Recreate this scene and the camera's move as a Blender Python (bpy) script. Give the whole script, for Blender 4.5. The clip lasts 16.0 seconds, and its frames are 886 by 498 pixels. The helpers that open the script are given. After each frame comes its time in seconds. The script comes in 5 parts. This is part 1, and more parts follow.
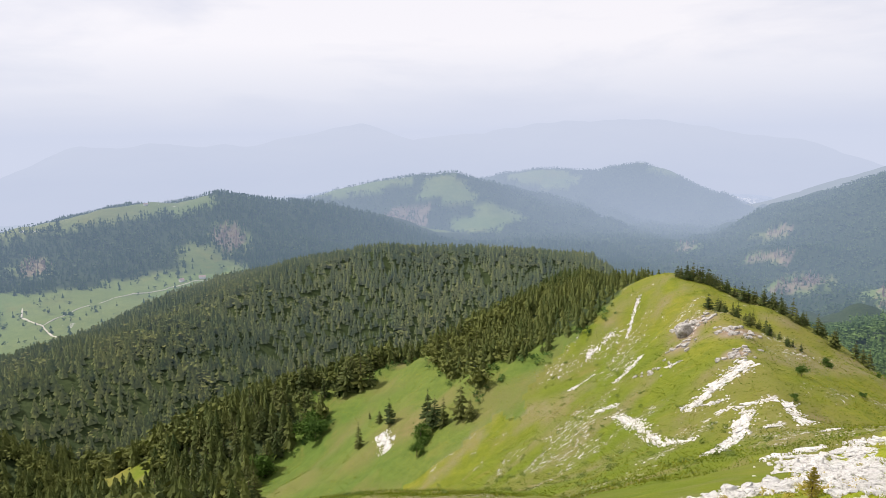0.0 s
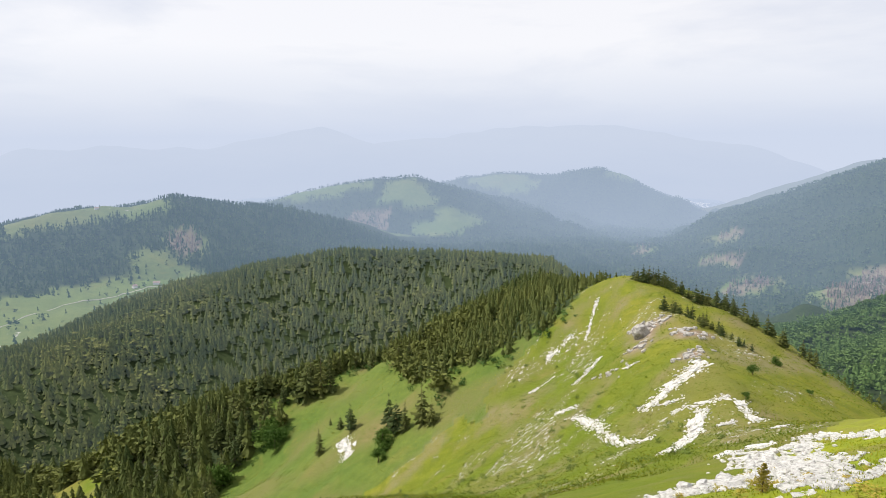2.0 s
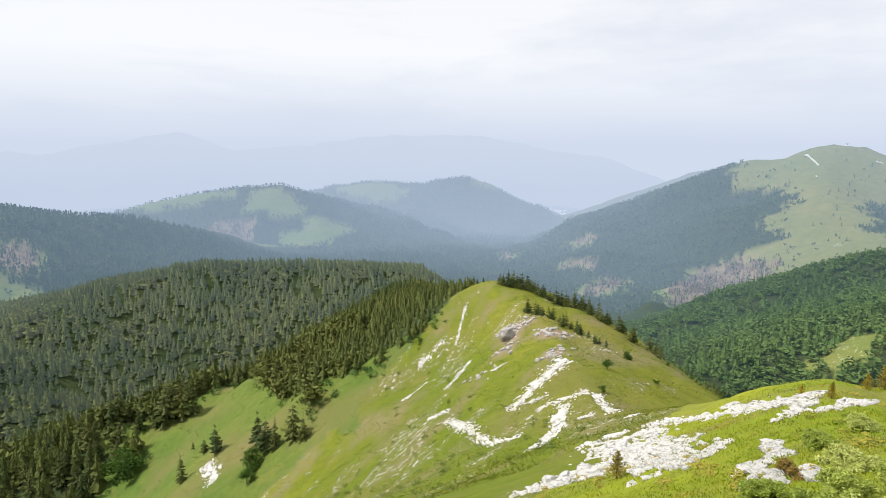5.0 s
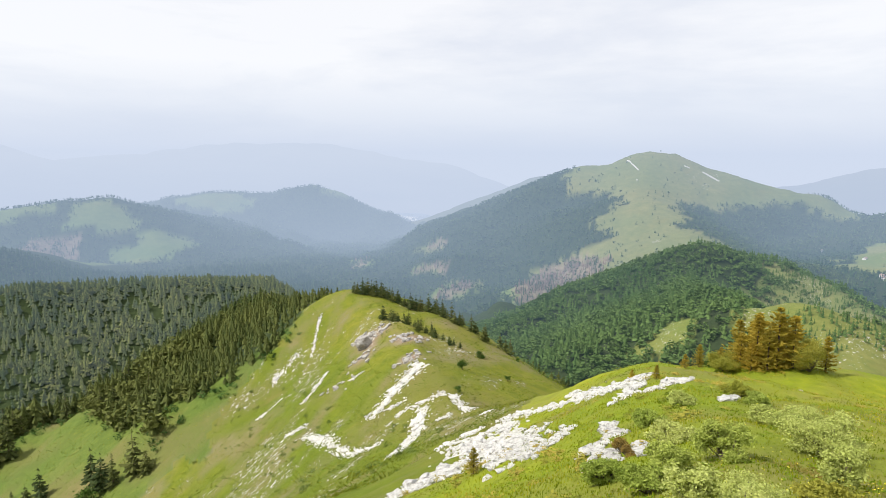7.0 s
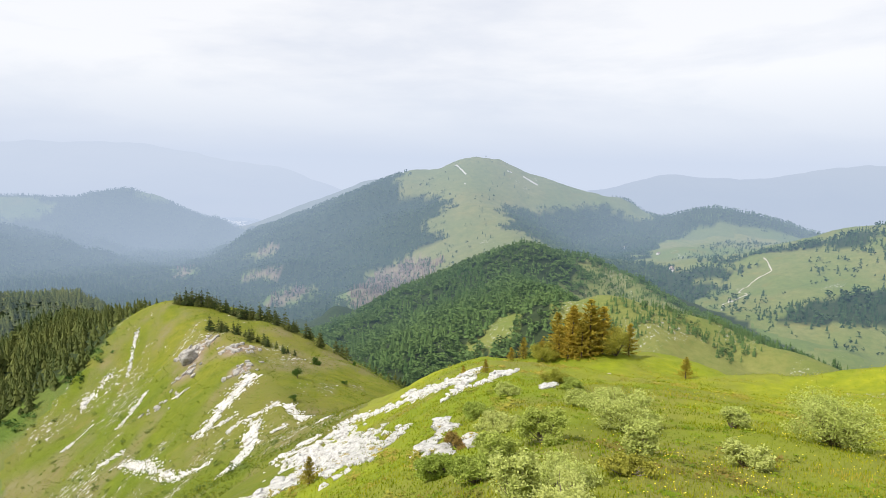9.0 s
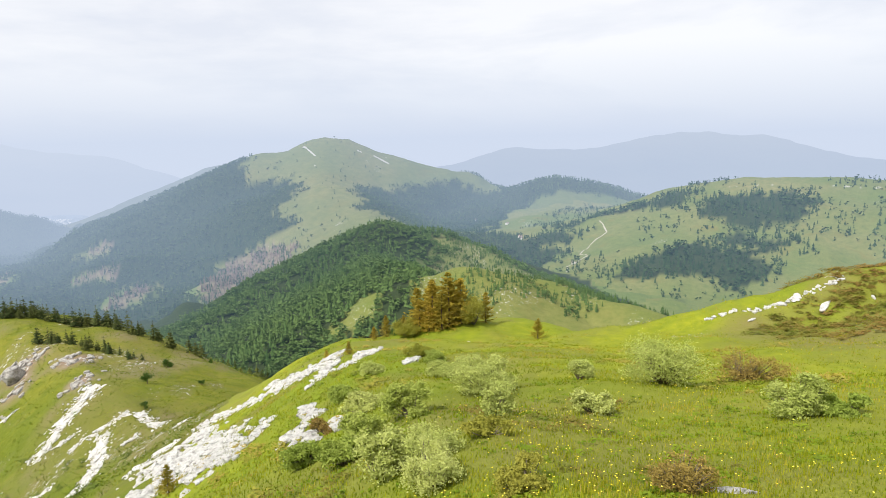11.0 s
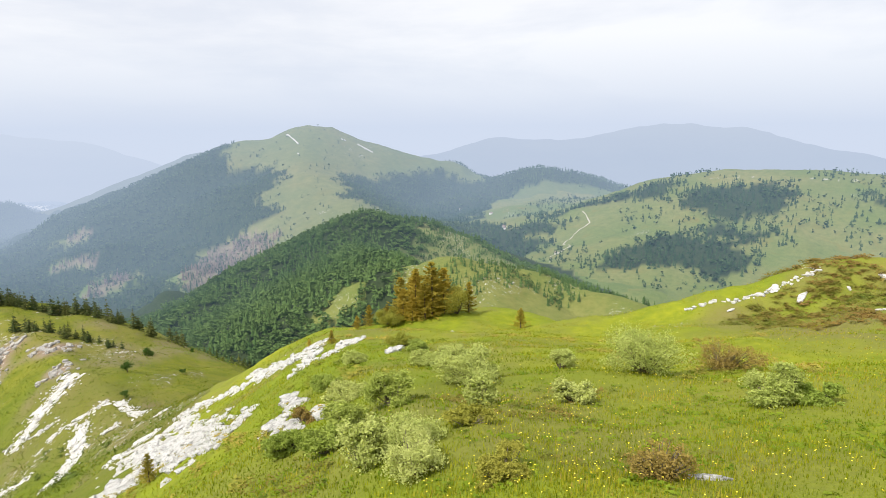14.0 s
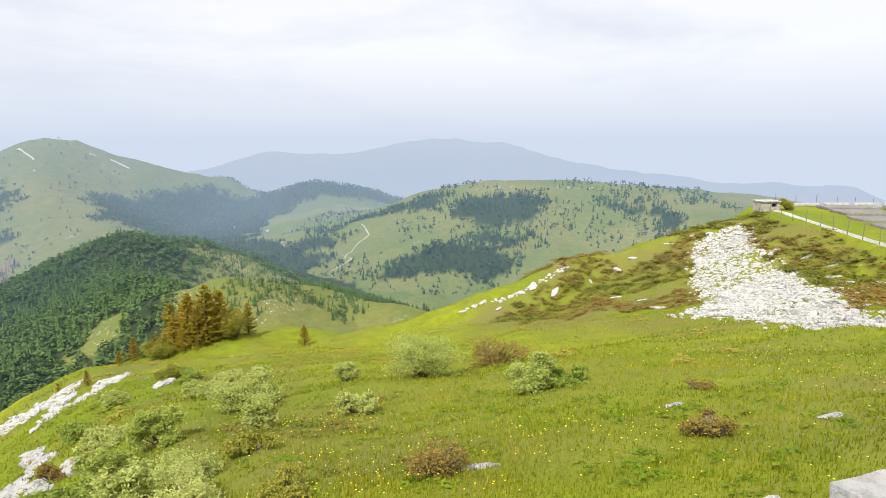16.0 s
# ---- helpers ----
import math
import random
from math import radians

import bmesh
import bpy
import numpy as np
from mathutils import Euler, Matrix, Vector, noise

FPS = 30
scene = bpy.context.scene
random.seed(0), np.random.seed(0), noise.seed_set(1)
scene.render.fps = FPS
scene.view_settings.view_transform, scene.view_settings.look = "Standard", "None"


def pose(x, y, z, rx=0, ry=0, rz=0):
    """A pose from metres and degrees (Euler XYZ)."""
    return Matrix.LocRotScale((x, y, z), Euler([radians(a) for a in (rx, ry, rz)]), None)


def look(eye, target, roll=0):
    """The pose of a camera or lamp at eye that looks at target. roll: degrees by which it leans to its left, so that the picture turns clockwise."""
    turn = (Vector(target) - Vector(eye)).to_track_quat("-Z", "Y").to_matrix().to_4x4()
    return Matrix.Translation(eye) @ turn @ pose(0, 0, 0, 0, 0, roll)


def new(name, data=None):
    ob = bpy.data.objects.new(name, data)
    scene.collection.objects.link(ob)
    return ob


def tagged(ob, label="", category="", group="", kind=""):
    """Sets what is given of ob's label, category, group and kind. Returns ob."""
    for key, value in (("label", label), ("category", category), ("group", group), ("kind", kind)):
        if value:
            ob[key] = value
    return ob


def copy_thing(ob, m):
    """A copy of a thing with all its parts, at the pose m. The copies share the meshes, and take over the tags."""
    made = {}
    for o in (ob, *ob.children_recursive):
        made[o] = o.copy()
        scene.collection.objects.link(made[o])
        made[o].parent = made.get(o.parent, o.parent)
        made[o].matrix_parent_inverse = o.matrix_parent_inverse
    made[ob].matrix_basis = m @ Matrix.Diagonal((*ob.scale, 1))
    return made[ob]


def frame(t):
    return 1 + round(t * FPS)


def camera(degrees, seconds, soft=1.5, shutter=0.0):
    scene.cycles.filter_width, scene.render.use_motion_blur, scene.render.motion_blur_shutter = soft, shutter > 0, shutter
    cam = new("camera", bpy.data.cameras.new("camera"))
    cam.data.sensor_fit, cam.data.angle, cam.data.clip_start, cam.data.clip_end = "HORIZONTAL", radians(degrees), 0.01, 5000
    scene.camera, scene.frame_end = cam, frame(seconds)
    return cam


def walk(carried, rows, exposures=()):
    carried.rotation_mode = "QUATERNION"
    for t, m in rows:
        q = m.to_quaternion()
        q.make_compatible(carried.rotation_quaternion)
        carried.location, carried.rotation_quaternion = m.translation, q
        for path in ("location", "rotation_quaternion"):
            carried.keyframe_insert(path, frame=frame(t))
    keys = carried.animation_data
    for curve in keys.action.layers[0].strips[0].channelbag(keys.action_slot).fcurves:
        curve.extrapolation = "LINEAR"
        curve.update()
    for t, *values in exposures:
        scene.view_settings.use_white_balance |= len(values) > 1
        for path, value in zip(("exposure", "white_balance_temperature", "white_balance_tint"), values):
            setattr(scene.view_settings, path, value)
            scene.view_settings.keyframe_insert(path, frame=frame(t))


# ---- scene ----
# A person on a summit meadow turns slowly to the right, the camera held out at arm's length.
cam = camera(70.2, 16.0, soft=0.6)
PATH = [
    (0, pose(-0.001, 0.400, 1.7, 79.42, 0.84, 0.00)),
    (0.5, pose(0.011, 0.400, 1.7, 79.51, 0.60, -1.65)),
    (1, pose(0.012, 0.400, 1.7, 79.73, 0.63, -1.79)),
    (1.5, pose(0.018, 0.400, 1.7, 79.65, 0.63, -2.72)),
    (2, pose(0.024, 0.399, 1.7, 79.75, 0.42, -3.52)),
    (2.5, pose(0.039, 0.398, 1.7, 79.85, 0.34, -5.60)),
    (3, pose(0.052, 0.397, 1.7, 79.95, 0.27, -7.55)),
    (3.5, pose(0.062, 0.395, 1.7, 79.77, 0.15, -8.88)),
    (3.7, pose(0.071, 0.394, 1.7, 80.03, 0.30, -10.23)),
    (5.8, pose(0.124, 0.380, 1.7, 80.51, -1.04, -17.90)),
    (6, pose(0.131, 0.378, 1.7, 80.42, -1.00, -19.00)),
    (6.5, pose(0.160, 0.367, 1.7, 80.10, -0.44, -23.45)),
    (7, pose(0.193, 0.351, 1.7, 81.30, -0.25, -28.77)),
    (7.5, pose(0.219, 0.335, 1.7, 80.30, 0.10, -33.19)),
    (8, pose(0.236, 0.323, 1.7, 81.32, -0.47, -36.12)),
    (8.5, pose(0.254, 0.309, 1.7, 81.51, -1.08, -39.24)),
    (9, pose(0.278, 0.288, 1.7, 81.78, -1.11, -43.77)),
    (9.5, pose(0.296, 0.269, 1.7, 81.49, -1.41, -47.59)),
    (10, pose(0.311, 0.252, 1.7, 80.69, -1.35, -50.79)),
    (10.2, pose(0.320, 0.240, 1.7, 80.06, -0.96, -52.90)),
    (12.3, pose(0.341, 0.208, 1.7, 80.38, 1.94, -58.93)),
    (12.5, pose(0.332, 0.224, 1.7, 80.45, 1.83, -56.31)),
    (13, pose(0.322, 0.237, 1.7, 80.12, 1.36, -53.96)),
    (13.5, pose(0.322, 0.237, 1.7, 79.88, 0.45, -53.75)),
    (14, pose(0.341, 0.209, 1.7, 78.97, 0.43, -58.64)),
    (14.5, pose(0.364, 0.165, 1.7, 79.79, 0.35, -65.65)),
    (15, pose(0.377, 0.134, 1.7, 79.80, -0.20, -70.41)),
    (15.5, pose(0.386, 0.105, 1.7, 79.63, 0.16, -74.82)),
    (16, pose(0.392, 0.079, 1.7, 80.13, 0.14, -78.60)),
]
walk(cam, PATH, exposures=[(0.0, 0.03, 6600, 15), (3.0, 0.06, 6500, 10), (6.0, 0.08, 6500, 10), (16.0, 0.1, 6500, 10)])

# ---- daylight: high sun from the side through thin cloud, a white hazy sky ----
SUN_AZ, SUN_EL = -75.0, 50.0
sun = new("sun", bpy.data.lights.new("sun", "SUN"))
sun.data.energy, sun.data.angle, sun.data.color = 4.6, radians(0.6), (1.0, 0.95, 0.86)
sun.matrix_world = look((0, 0, 500), (-500 * math.cos(radians(SUN_EL)) * math.sin(radians(SUN_AZ)),
                                      -500 * math.cos(radians(SUN_EL)) * math.cos(radians(SUN_AZ)), 500 - 500 * math.sin(radians(SUN_EL))))
tagged(sun, "the sun", "sun", kind="structure")

world = bpy.data.worlds.new("sky")
scene.world = world
world.use_nodes = True
wn, wl = world.node_tree.nodes, world.node_tree.links
wn.clear()


def wnode(kind, **values):
    n = wn.new(kind)
    for key, value in values.items():
        if key in n.inputs:
            n.inputs[key].default_value = value
    return n


w_out, w_bg = wnode("ShaderNodeOutputWorld"), wnode("ShaderNodeBackground", Strength=1.0)
w_sky = wn.new("ShaderNodeTexSky")
w_sky.sky_type, w_sky.sun_disc = "NISHITA", False
w_sky.sun_elevation, w_sky.sun_rotation, w_sky.altitude = radians(SUN_EL), radians(SUN_AZ), 1500
w_dim = wn.new("ShaderNodeMix")
w_dim.data_type, w_dim.blend_type = "RGBA", "MULTIPLY"
w_dim.inputs[0].default_value = 1.0
w_dim.inputs[7].default_value = (0.1, 0.1, 0.1, 1)
wl.new(w_sky.outputs[0], w_dim.inputs[6])
w_co = wn.new("ShaderNodeTexCoord")
w_map = wn.new("ShaderNodeMapping")
w_map.inputs["Scale"].default_value = (1.0, 1.0, 4.5)
wl.new(w_co.outputs["Generated"], w_map.inputs[0])
w_noise = wnode("ShaderNodeTexNoise", Scale=2.1, Detail=7.0, Roughness=0.55, Distortion=0.25)
wl.new(w_map.outputs[0], w_noise.inputs["Vector"])
w_cloud = wn.new("ShaderNodeValToRGB")
w_cloud.color_ramp.elements[0].position, w_cloud.color_ramp.elements[0].color = 0.34, (0.80, 0.83, 0.905, 1)
w_cloud.color_ramp.elements[1].position, w_cloud.color_ramp.elements[1].color = 0.53, (0.96, 0.965, 0.99, 1)
wl.new(w_noise.outputs[0], w_cloud.inputs[0])
w_cover = wn.new("ShaderNodeMix")
w_cover.data_type = "RGBA"
w_cover.inputs[0].default_value = 0.9
wl.new(w_dim.outputs[2], w_cover.inputs[6])
wl.new(w_cloud.outputs[0], w_cover.inputs[7])
w_sep = wn.new("ShaderNodeSeparateXYZ")
wl.new(w_co.outputs["Generated"], w_sep.inputs[0])
w_haze = wn.new("ShaderNodeValToRGB")
w_haze.color_ramp.elements[0].position, w_haze.color_ramp.elements[0].color = 0.0, (1, 1, 1, 1)
w_haze.color_ramp.elements[1].position, w_haze.color_ramp.elements[1].color = 0.13, (0, 0, 0, 1)
wl.new(w_sep.outputs[2], w_haze.inputs[0])
w_mix = wn.new("ShaderNodeMix")
w_mix.data_type = "RGBA"
w_mix.inputs[7].default_value = (0.605, 0.68, 0.82, 1)
wl.new(w_haze.outputs[0], w_mix.inputs[0])
wl.new(w_cover.outputs[2], w_mix.inputs[6])
wl.new(w_mix.outputs[2], w_bg.inputs[0])
wl.new(w_bg.outputs[0], w_out.inputs[0])

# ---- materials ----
# near and far colour of the haze that distant materials emit
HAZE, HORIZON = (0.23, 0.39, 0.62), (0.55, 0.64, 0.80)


class Nodes:
    """Small helper to wire a node material."""

    def __init__(self, name):
        self.mat = bpy.data.materials.new(name)
        self.mat.use_nodes = True
        self.n, self.l = self.mat.node_tree.nodes, self.mat.node_tree.links
        self.bsdf = self.n["Principled BSDF"]
        self.bsdf.inputs["Specular IOR Level"].default_value = 0.12
        self.geo = self.n.new("ShaderNodeNewGeometry")

    def put(self, socket, value):
        if isinstance(value, bpy.types.NodeSocket):
            self.l.new(value, socket)
        elif isinstance(value, (tuple, list)) and len(value) == 3:
            socket.default_value = (*value, 1)
        else:
            socket.default_value = value

    def noise(self, scale, detail=4.0, rough=0.55, stretch=None, distortion=0.0):
        v = self.geo.outputs["Position"]
        if stretch:
            m = self.n.new("ShaderNodeMapping")
            m.inputs["Scale"].default_value = stretch
            self.l.new(v, m.inputs[0])
            v = m.outputs[0]
        t = self.n.new("ShaderNodeTexNoise")
        self.l.new(v, t.inputs["Vector"])
        t.inputs["Scale"].default_value, t.inputs["Detail"].default_value, t.inputs["Roughness"].default_value = scale, detail, rough
        t.inputs["Distortion"].default_value = distortion
        return t.outputs[0]

    def ramp(self, fac, low, high, a=(0, 0, 0), b=(1, 1, 1)):
        r = self.n.new("ShaderNodeValToRGB")
        e = r.color_ramp.elements
        e[0].position, e[0].color, e[1].position, e[1].color = low, (*a, 1), high, (*b, 1)
        self.put(r.inputs[0], fac)
        return r.outputs[0]

    def mix(self, fac, a, b, mode="MIX"):
        m = self.n.new("ShaderNodeMix")
        m.data_type, m.blend_type = "RGBA", mode
        self.put(m.inputs[0], fac)
        self.put(m.inputs[6], a)
        self.put(m.inputs[7], b)
        return m.outputs[2]

    def math(self, op, a, b=0.0):
        m = self.n.new("ShaderNodeMath")
        m.operation, m.use_clamp = op, op in ("ADD", "MULTIPLY", "SUBTRACT")
        self.put(m.inputs[0], a)
        self.put(m.inputs[1], b)
        return m.outputs[0]

    def attribute(self, name):
        a = self.n.new("ShaderNodeAttribute")
        a.attribute_name = name
        return a.outputs["Fac"]

    def chance(self):
        return self.n.new("ShaderNodeObjectInfo").outputs["Random"]

    def bump(self, height, strength, distance):
        b = self.n.new("ShaderNodeBump")
        b.inputs["Strength"].default_value, b.inputs["Distance"].default_value = strength, distance
        self.put(b.inputs["Height"], height)
        self.l.new(b.outputs[0], self.bsdf.inputs["Normal"])

    def node(self, op, a, b=0.0):
        m = self.n.new("ShaderNodeMath")
        m.operation = op
        self.put(m.inputs[0], a)
        self.put(m.inputs[1], b)
        return m.outputs[0]

    def haze_glow(self):
        """How much haze glow is painted over a surface: more with the distance from the summit, and more in the low
        valleys.
        """
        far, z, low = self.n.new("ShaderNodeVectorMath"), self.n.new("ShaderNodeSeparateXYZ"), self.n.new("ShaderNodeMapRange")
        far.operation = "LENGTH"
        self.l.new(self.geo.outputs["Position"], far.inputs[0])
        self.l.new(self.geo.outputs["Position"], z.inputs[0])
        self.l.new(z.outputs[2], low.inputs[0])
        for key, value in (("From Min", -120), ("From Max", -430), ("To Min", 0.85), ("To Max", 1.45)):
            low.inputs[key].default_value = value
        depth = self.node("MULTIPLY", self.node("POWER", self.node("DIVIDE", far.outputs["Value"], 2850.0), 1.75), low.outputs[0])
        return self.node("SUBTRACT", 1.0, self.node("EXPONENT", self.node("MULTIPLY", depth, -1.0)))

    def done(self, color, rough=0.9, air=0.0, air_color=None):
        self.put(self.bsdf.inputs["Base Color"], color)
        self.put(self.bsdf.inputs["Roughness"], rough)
        # haze painted on: blue emission mixed over the surface's own colour
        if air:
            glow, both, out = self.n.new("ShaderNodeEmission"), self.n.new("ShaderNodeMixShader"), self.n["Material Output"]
            share = self.haze_glow() if air_color is None else air
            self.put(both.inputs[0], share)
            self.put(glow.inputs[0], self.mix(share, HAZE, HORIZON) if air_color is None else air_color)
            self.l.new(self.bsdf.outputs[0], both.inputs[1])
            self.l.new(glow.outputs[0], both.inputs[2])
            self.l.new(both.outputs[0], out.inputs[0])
        return self.mat

    def thin(self, color, share):
        """Lets light through, as leaves do."""
        back, both = self.n.new("ShaderNodeBsdfTranslucent"), self.n.new("ShaderNodeMixShader")
        self.put(back.inputs[0], color)
        both.inputs[0].default_value = share
        self.l.new(self.bsdf.outputs[0], both.inputs[1])
        self.l.new(back.outputs[0], both.inputs[2])
        self.l.new(both.outputs[0], self.n["Material Output"].inputs[0])


def ground_material(name, greens, size, air=0.0, worn=0.4):
    """Turf with bare limestone, forest floor and brown ground where the attributes say so."""
    k = Nodes(name)
    broad = k.ramp(k.noise(0.05 / size, 5), 0.38, 0.64)
    fine = k.ramp(k.noise(0.9 / size, 6, 0.65), 0.3, 0.72)
    color = k.mix(broad, greens[0], greens[1])
    color = k.mix(k.math("MULTIPLY", fine, 0.8), color, greens[2])
    color = k.mix(k.math("MULTIPLY", k.ramp(k.noise(0.22 / size, 4, 0.6, distortion=0.6), 0.56, 0.72), worn), color, (0.19, 0.165, 0.045))
    color = k.mix(k.attribute("dry"), color, k.mix(fine, (0.15, 0.12, 0.05), (0.25, 0.19, 0.09)))
    # forest floor, its colour also darkened for the shade between the trees
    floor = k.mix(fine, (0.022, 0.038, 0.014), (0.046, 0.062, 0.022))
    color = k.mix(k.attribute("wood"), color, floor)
    color = k.mix(k.attribute("bare"), color, k.mix(fine, (0.18, 0.12, 0.085), (0.30, 0.24, 0.18)))
    stone = k.mix(k.ramp(k.noise(3.0 / size, 8, 0.75, (1, 1, 2.2)), 0.38, 0.62), (0.26, 0.245, 0.215), (0.60, 0.59, 0.56))
    speck = k.noise(2.4 / size, 9, 0.72)
    where = k.ramp(k.node("ADD", k.attribute("rock"), k.node("MULTIPLY", k.node("SUBTRACT", speck, 0.5), 1.3)), 0.50, 0.58)
    color = k.mix(where, color, stone)
    k.bump(k.noise(2.5 / size, 6, 0.7), 0.8, 0.16 * size)
    return k.done(color, 0.92, air)


M = {}
M["meadow"] = ground_material("meadow_turf", ((0.195, 0.245, 0.014), (0.31, 0.325, 0.022), (0.125, 0.172, 0.012)), 1.0, worn=0.45)
M["terrace"] = M["meadow"]
M["knoll"] = ground_material("knoll_turf", ((0.128, 0.168, 0.014), (0.21, 0.21, 0.025), (0.088, 0.120, 0.011)), 2.5, worn=0.55)
M["forest_hill"] = ground_material("forest_hill_ground", ((0.10, 0.155, 0.028), (0.15, 0.185, 0.036), (0.07, 0.112, 0.02)), 2.5)
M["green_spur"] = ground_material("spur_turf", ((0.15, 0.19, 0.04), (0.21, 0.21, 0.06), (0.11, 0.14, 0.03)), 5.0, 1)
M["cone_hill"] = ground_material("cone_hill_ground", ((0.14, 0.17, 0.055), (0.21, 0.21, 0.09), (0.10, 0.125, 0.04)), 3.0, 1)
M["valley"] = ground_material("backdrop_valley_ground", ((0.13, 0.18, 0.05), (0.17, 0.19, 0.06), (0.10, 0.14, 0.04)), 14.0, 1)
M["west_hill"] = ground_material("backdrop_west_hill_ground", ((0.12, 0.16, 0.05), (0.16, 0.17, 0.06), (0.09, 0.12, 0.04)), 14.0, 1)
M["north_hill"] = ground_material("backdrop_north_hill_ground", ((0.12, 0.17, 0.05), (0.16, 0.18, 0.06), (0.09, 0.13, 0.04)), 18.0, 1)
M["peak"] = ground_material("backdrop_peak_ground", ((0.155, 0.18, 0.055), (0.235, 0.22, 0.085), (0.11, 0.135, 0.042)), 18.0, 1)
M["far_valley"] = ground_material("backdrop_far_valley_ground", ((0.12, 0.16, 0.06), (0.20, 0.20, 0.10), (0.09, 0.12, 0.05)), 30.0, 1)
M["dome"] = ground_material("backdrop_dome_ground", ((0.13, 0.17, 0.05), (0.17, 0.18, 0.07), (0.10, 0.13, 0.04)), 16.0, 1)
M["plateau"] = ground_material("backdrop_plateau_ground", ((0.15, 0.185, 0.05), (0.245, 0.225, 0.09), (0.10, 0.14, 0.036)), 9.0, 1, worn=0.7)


def leaf_material(name, dark, light, air=0.0, shared=False, thin=0.0):
    """Foliage whose tone differs from tree to tree."""
    k = Nodes(name)
    who = k.chance() if shared else k.attribute("tone")
    color = k.mix(who, dark, light)
    if shared:
        color = k.mix(k.math("MULTIPLY", k.geo.outputs["Random Per Island"], 0.55), color, tuple(0.45 * c for c in dark))
    patch = k.ramp(k.noise(1.4, 3), 0.35, 0.7)
    color = k.mix(k.math("MULTIPLY", patch, 0.35), color, light)
    k.done(color, 0.75, air)
    if thin:
        k.thin(color, thin)
    return k.mat


M["spruce"] = leaf_material("spruce_needles", (0.034, 0.057, 0.015), (0.120, 0.134, 0.033))
M["spruce_thing"] = leaf_material("spruce_needles_edge", (0.034, 0.058, 0.018), (0.10, 0.11, 0.026), shared=True)
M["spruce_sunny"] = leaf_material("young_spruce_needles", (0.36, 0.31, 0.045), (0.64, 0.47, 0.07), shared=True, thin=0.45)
M["broad"] = leaf_material("beech_leaves", (0.035, 0.075, 0.016), (0.06, 0.12, 0.025))
M["broad_thing"] = leaf_material("maple_leaves", (0.05, 0.11, 0.02), (0.10, 0.17, 0.03), shared=True, thin=0.3)
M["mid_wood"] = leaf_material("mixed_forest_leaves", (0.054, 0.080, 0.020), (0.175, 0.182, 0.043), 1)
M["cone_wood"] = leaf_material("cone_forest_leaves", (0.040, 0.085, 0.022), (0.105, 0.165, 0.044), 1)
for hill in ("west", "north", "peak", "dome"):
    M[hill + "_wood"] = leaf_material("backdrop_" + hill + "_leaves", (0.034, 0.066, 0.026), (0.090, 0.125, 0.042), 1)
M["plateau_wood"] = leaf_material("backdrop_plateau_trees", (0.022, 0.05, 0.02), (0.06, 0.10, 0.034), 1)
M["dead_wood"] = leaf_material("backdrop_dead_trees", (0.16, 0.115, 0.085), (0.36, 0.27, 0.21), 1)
M["shrub"] = leaf_material("willow_leaves", (0.46, 0.53, 0.13), (0.64, 0.67, 0.23), shared=True, thin=0.4)
M["shrub_green"] = leaf_material("shrub_leaves", (0.30, 0.40, 0.06), (0.46, 0.52, 0.12), shared=True, thin=0.4)
M["shrub_dry"] = leaf_material("dry_shrub_leaves", (0.30, 0.20, 0.06), (0.42, 0.33, 0.08), shared=True, thin=0.3)
M["shrub_gold"] = leaf_material("golden_shrub_leaves", (0.34, 0.36, 0.05), (0.46, 0.43, 0.08), shared=True, thin=0.4)


def bark_material(name, a, b):
    k = Nodes(name)
    c = k.mix(k.noise(9.0, 5, 0.6, (1, 1, 0.2)), a, b)
    k.bump(k.noise(30.0, 4, 0.6, (1, 1, 0.2)), 0.5, 0.02)
    return k.done(c, 0.9)


M["bark"] = bark_material("spruce_bark", (0.07, 0.05, 0.035), (0.16, 0.12, 0.09))
M["twig"] = bark_material("twig_bark", (0.10, 0.08, 0.06), (0.24, 0.20, 0.15))


def stone_material(name, pale, dark, scale):
    k = Nodes(name)
    c = k.mix(k.ramp(k.noise(scale, 9, 0.78), 0.34, 0.52), dark, pale)
    c = k.mix(k.math("MULTIPLY", k.ramp(k.noise(scale * 3.1, 5, 0.6), 0.55, 0.75), 0.5), c, (0.36, 0.35, 0.33))
    c = k.mix(k.math("MULTIPLY", k.ramp(k.noise(scale * 0.35, 4), 0.5, 0.7), 0.25), c, (0.42, 0.39, 0.32))
    k.bump(k.noise(scale * 1.6, 8, 0.75), 1.0, 0.5 / scale)
    return k.done(c, 0.88)


M["limestone"] = stone_material("limestone", (0.65, 0.64, 0.615), (0.23, 0.22, 0.195), 3.4)
M["white_stone"] = stone_material("white_hewn_stone", (0.70, 0.69, 0.67), (0.42, 0.41, 0.39), 9.0)
M["grey_rock"] = stone_material("grey_limestone", (0.44, 0.42, 0.39), (0.17, 0.16, 0.145), 2.2)
M["concrete"] = stone_material("old_concrete", (0.52, 0.49, 0.43), (0.33, 0.31, 0.27), 1.5)
M["gravel"] = stone_material("white_gravel", (0.58, 0.57, 0.54), (0.42, 0.41, 0.39), 3.0)
M["slab"] = stone_material("weathered_slab", (0.36, 0.335, 0.325), (0.21, 0.195, 0.195), 0.9)
k = Nodes("rusty_steel")
M["steel"] = k.done(k.mix(k.noise(14.0, 4), (0.16, 0.12, 0.10), (0.30, 0.27, 0.25)), 0.6)
k = Nodes("dark_inside")
M["dark"] = k.done(k.mix(k.noise(3.0, 3), (0.02, 0.02, 0.02), (0.05, 0.045, 0.04)), 0.9)
k = Nodes("grass_blade")
hue = k.n.new("ShaderNodeValToRGB")
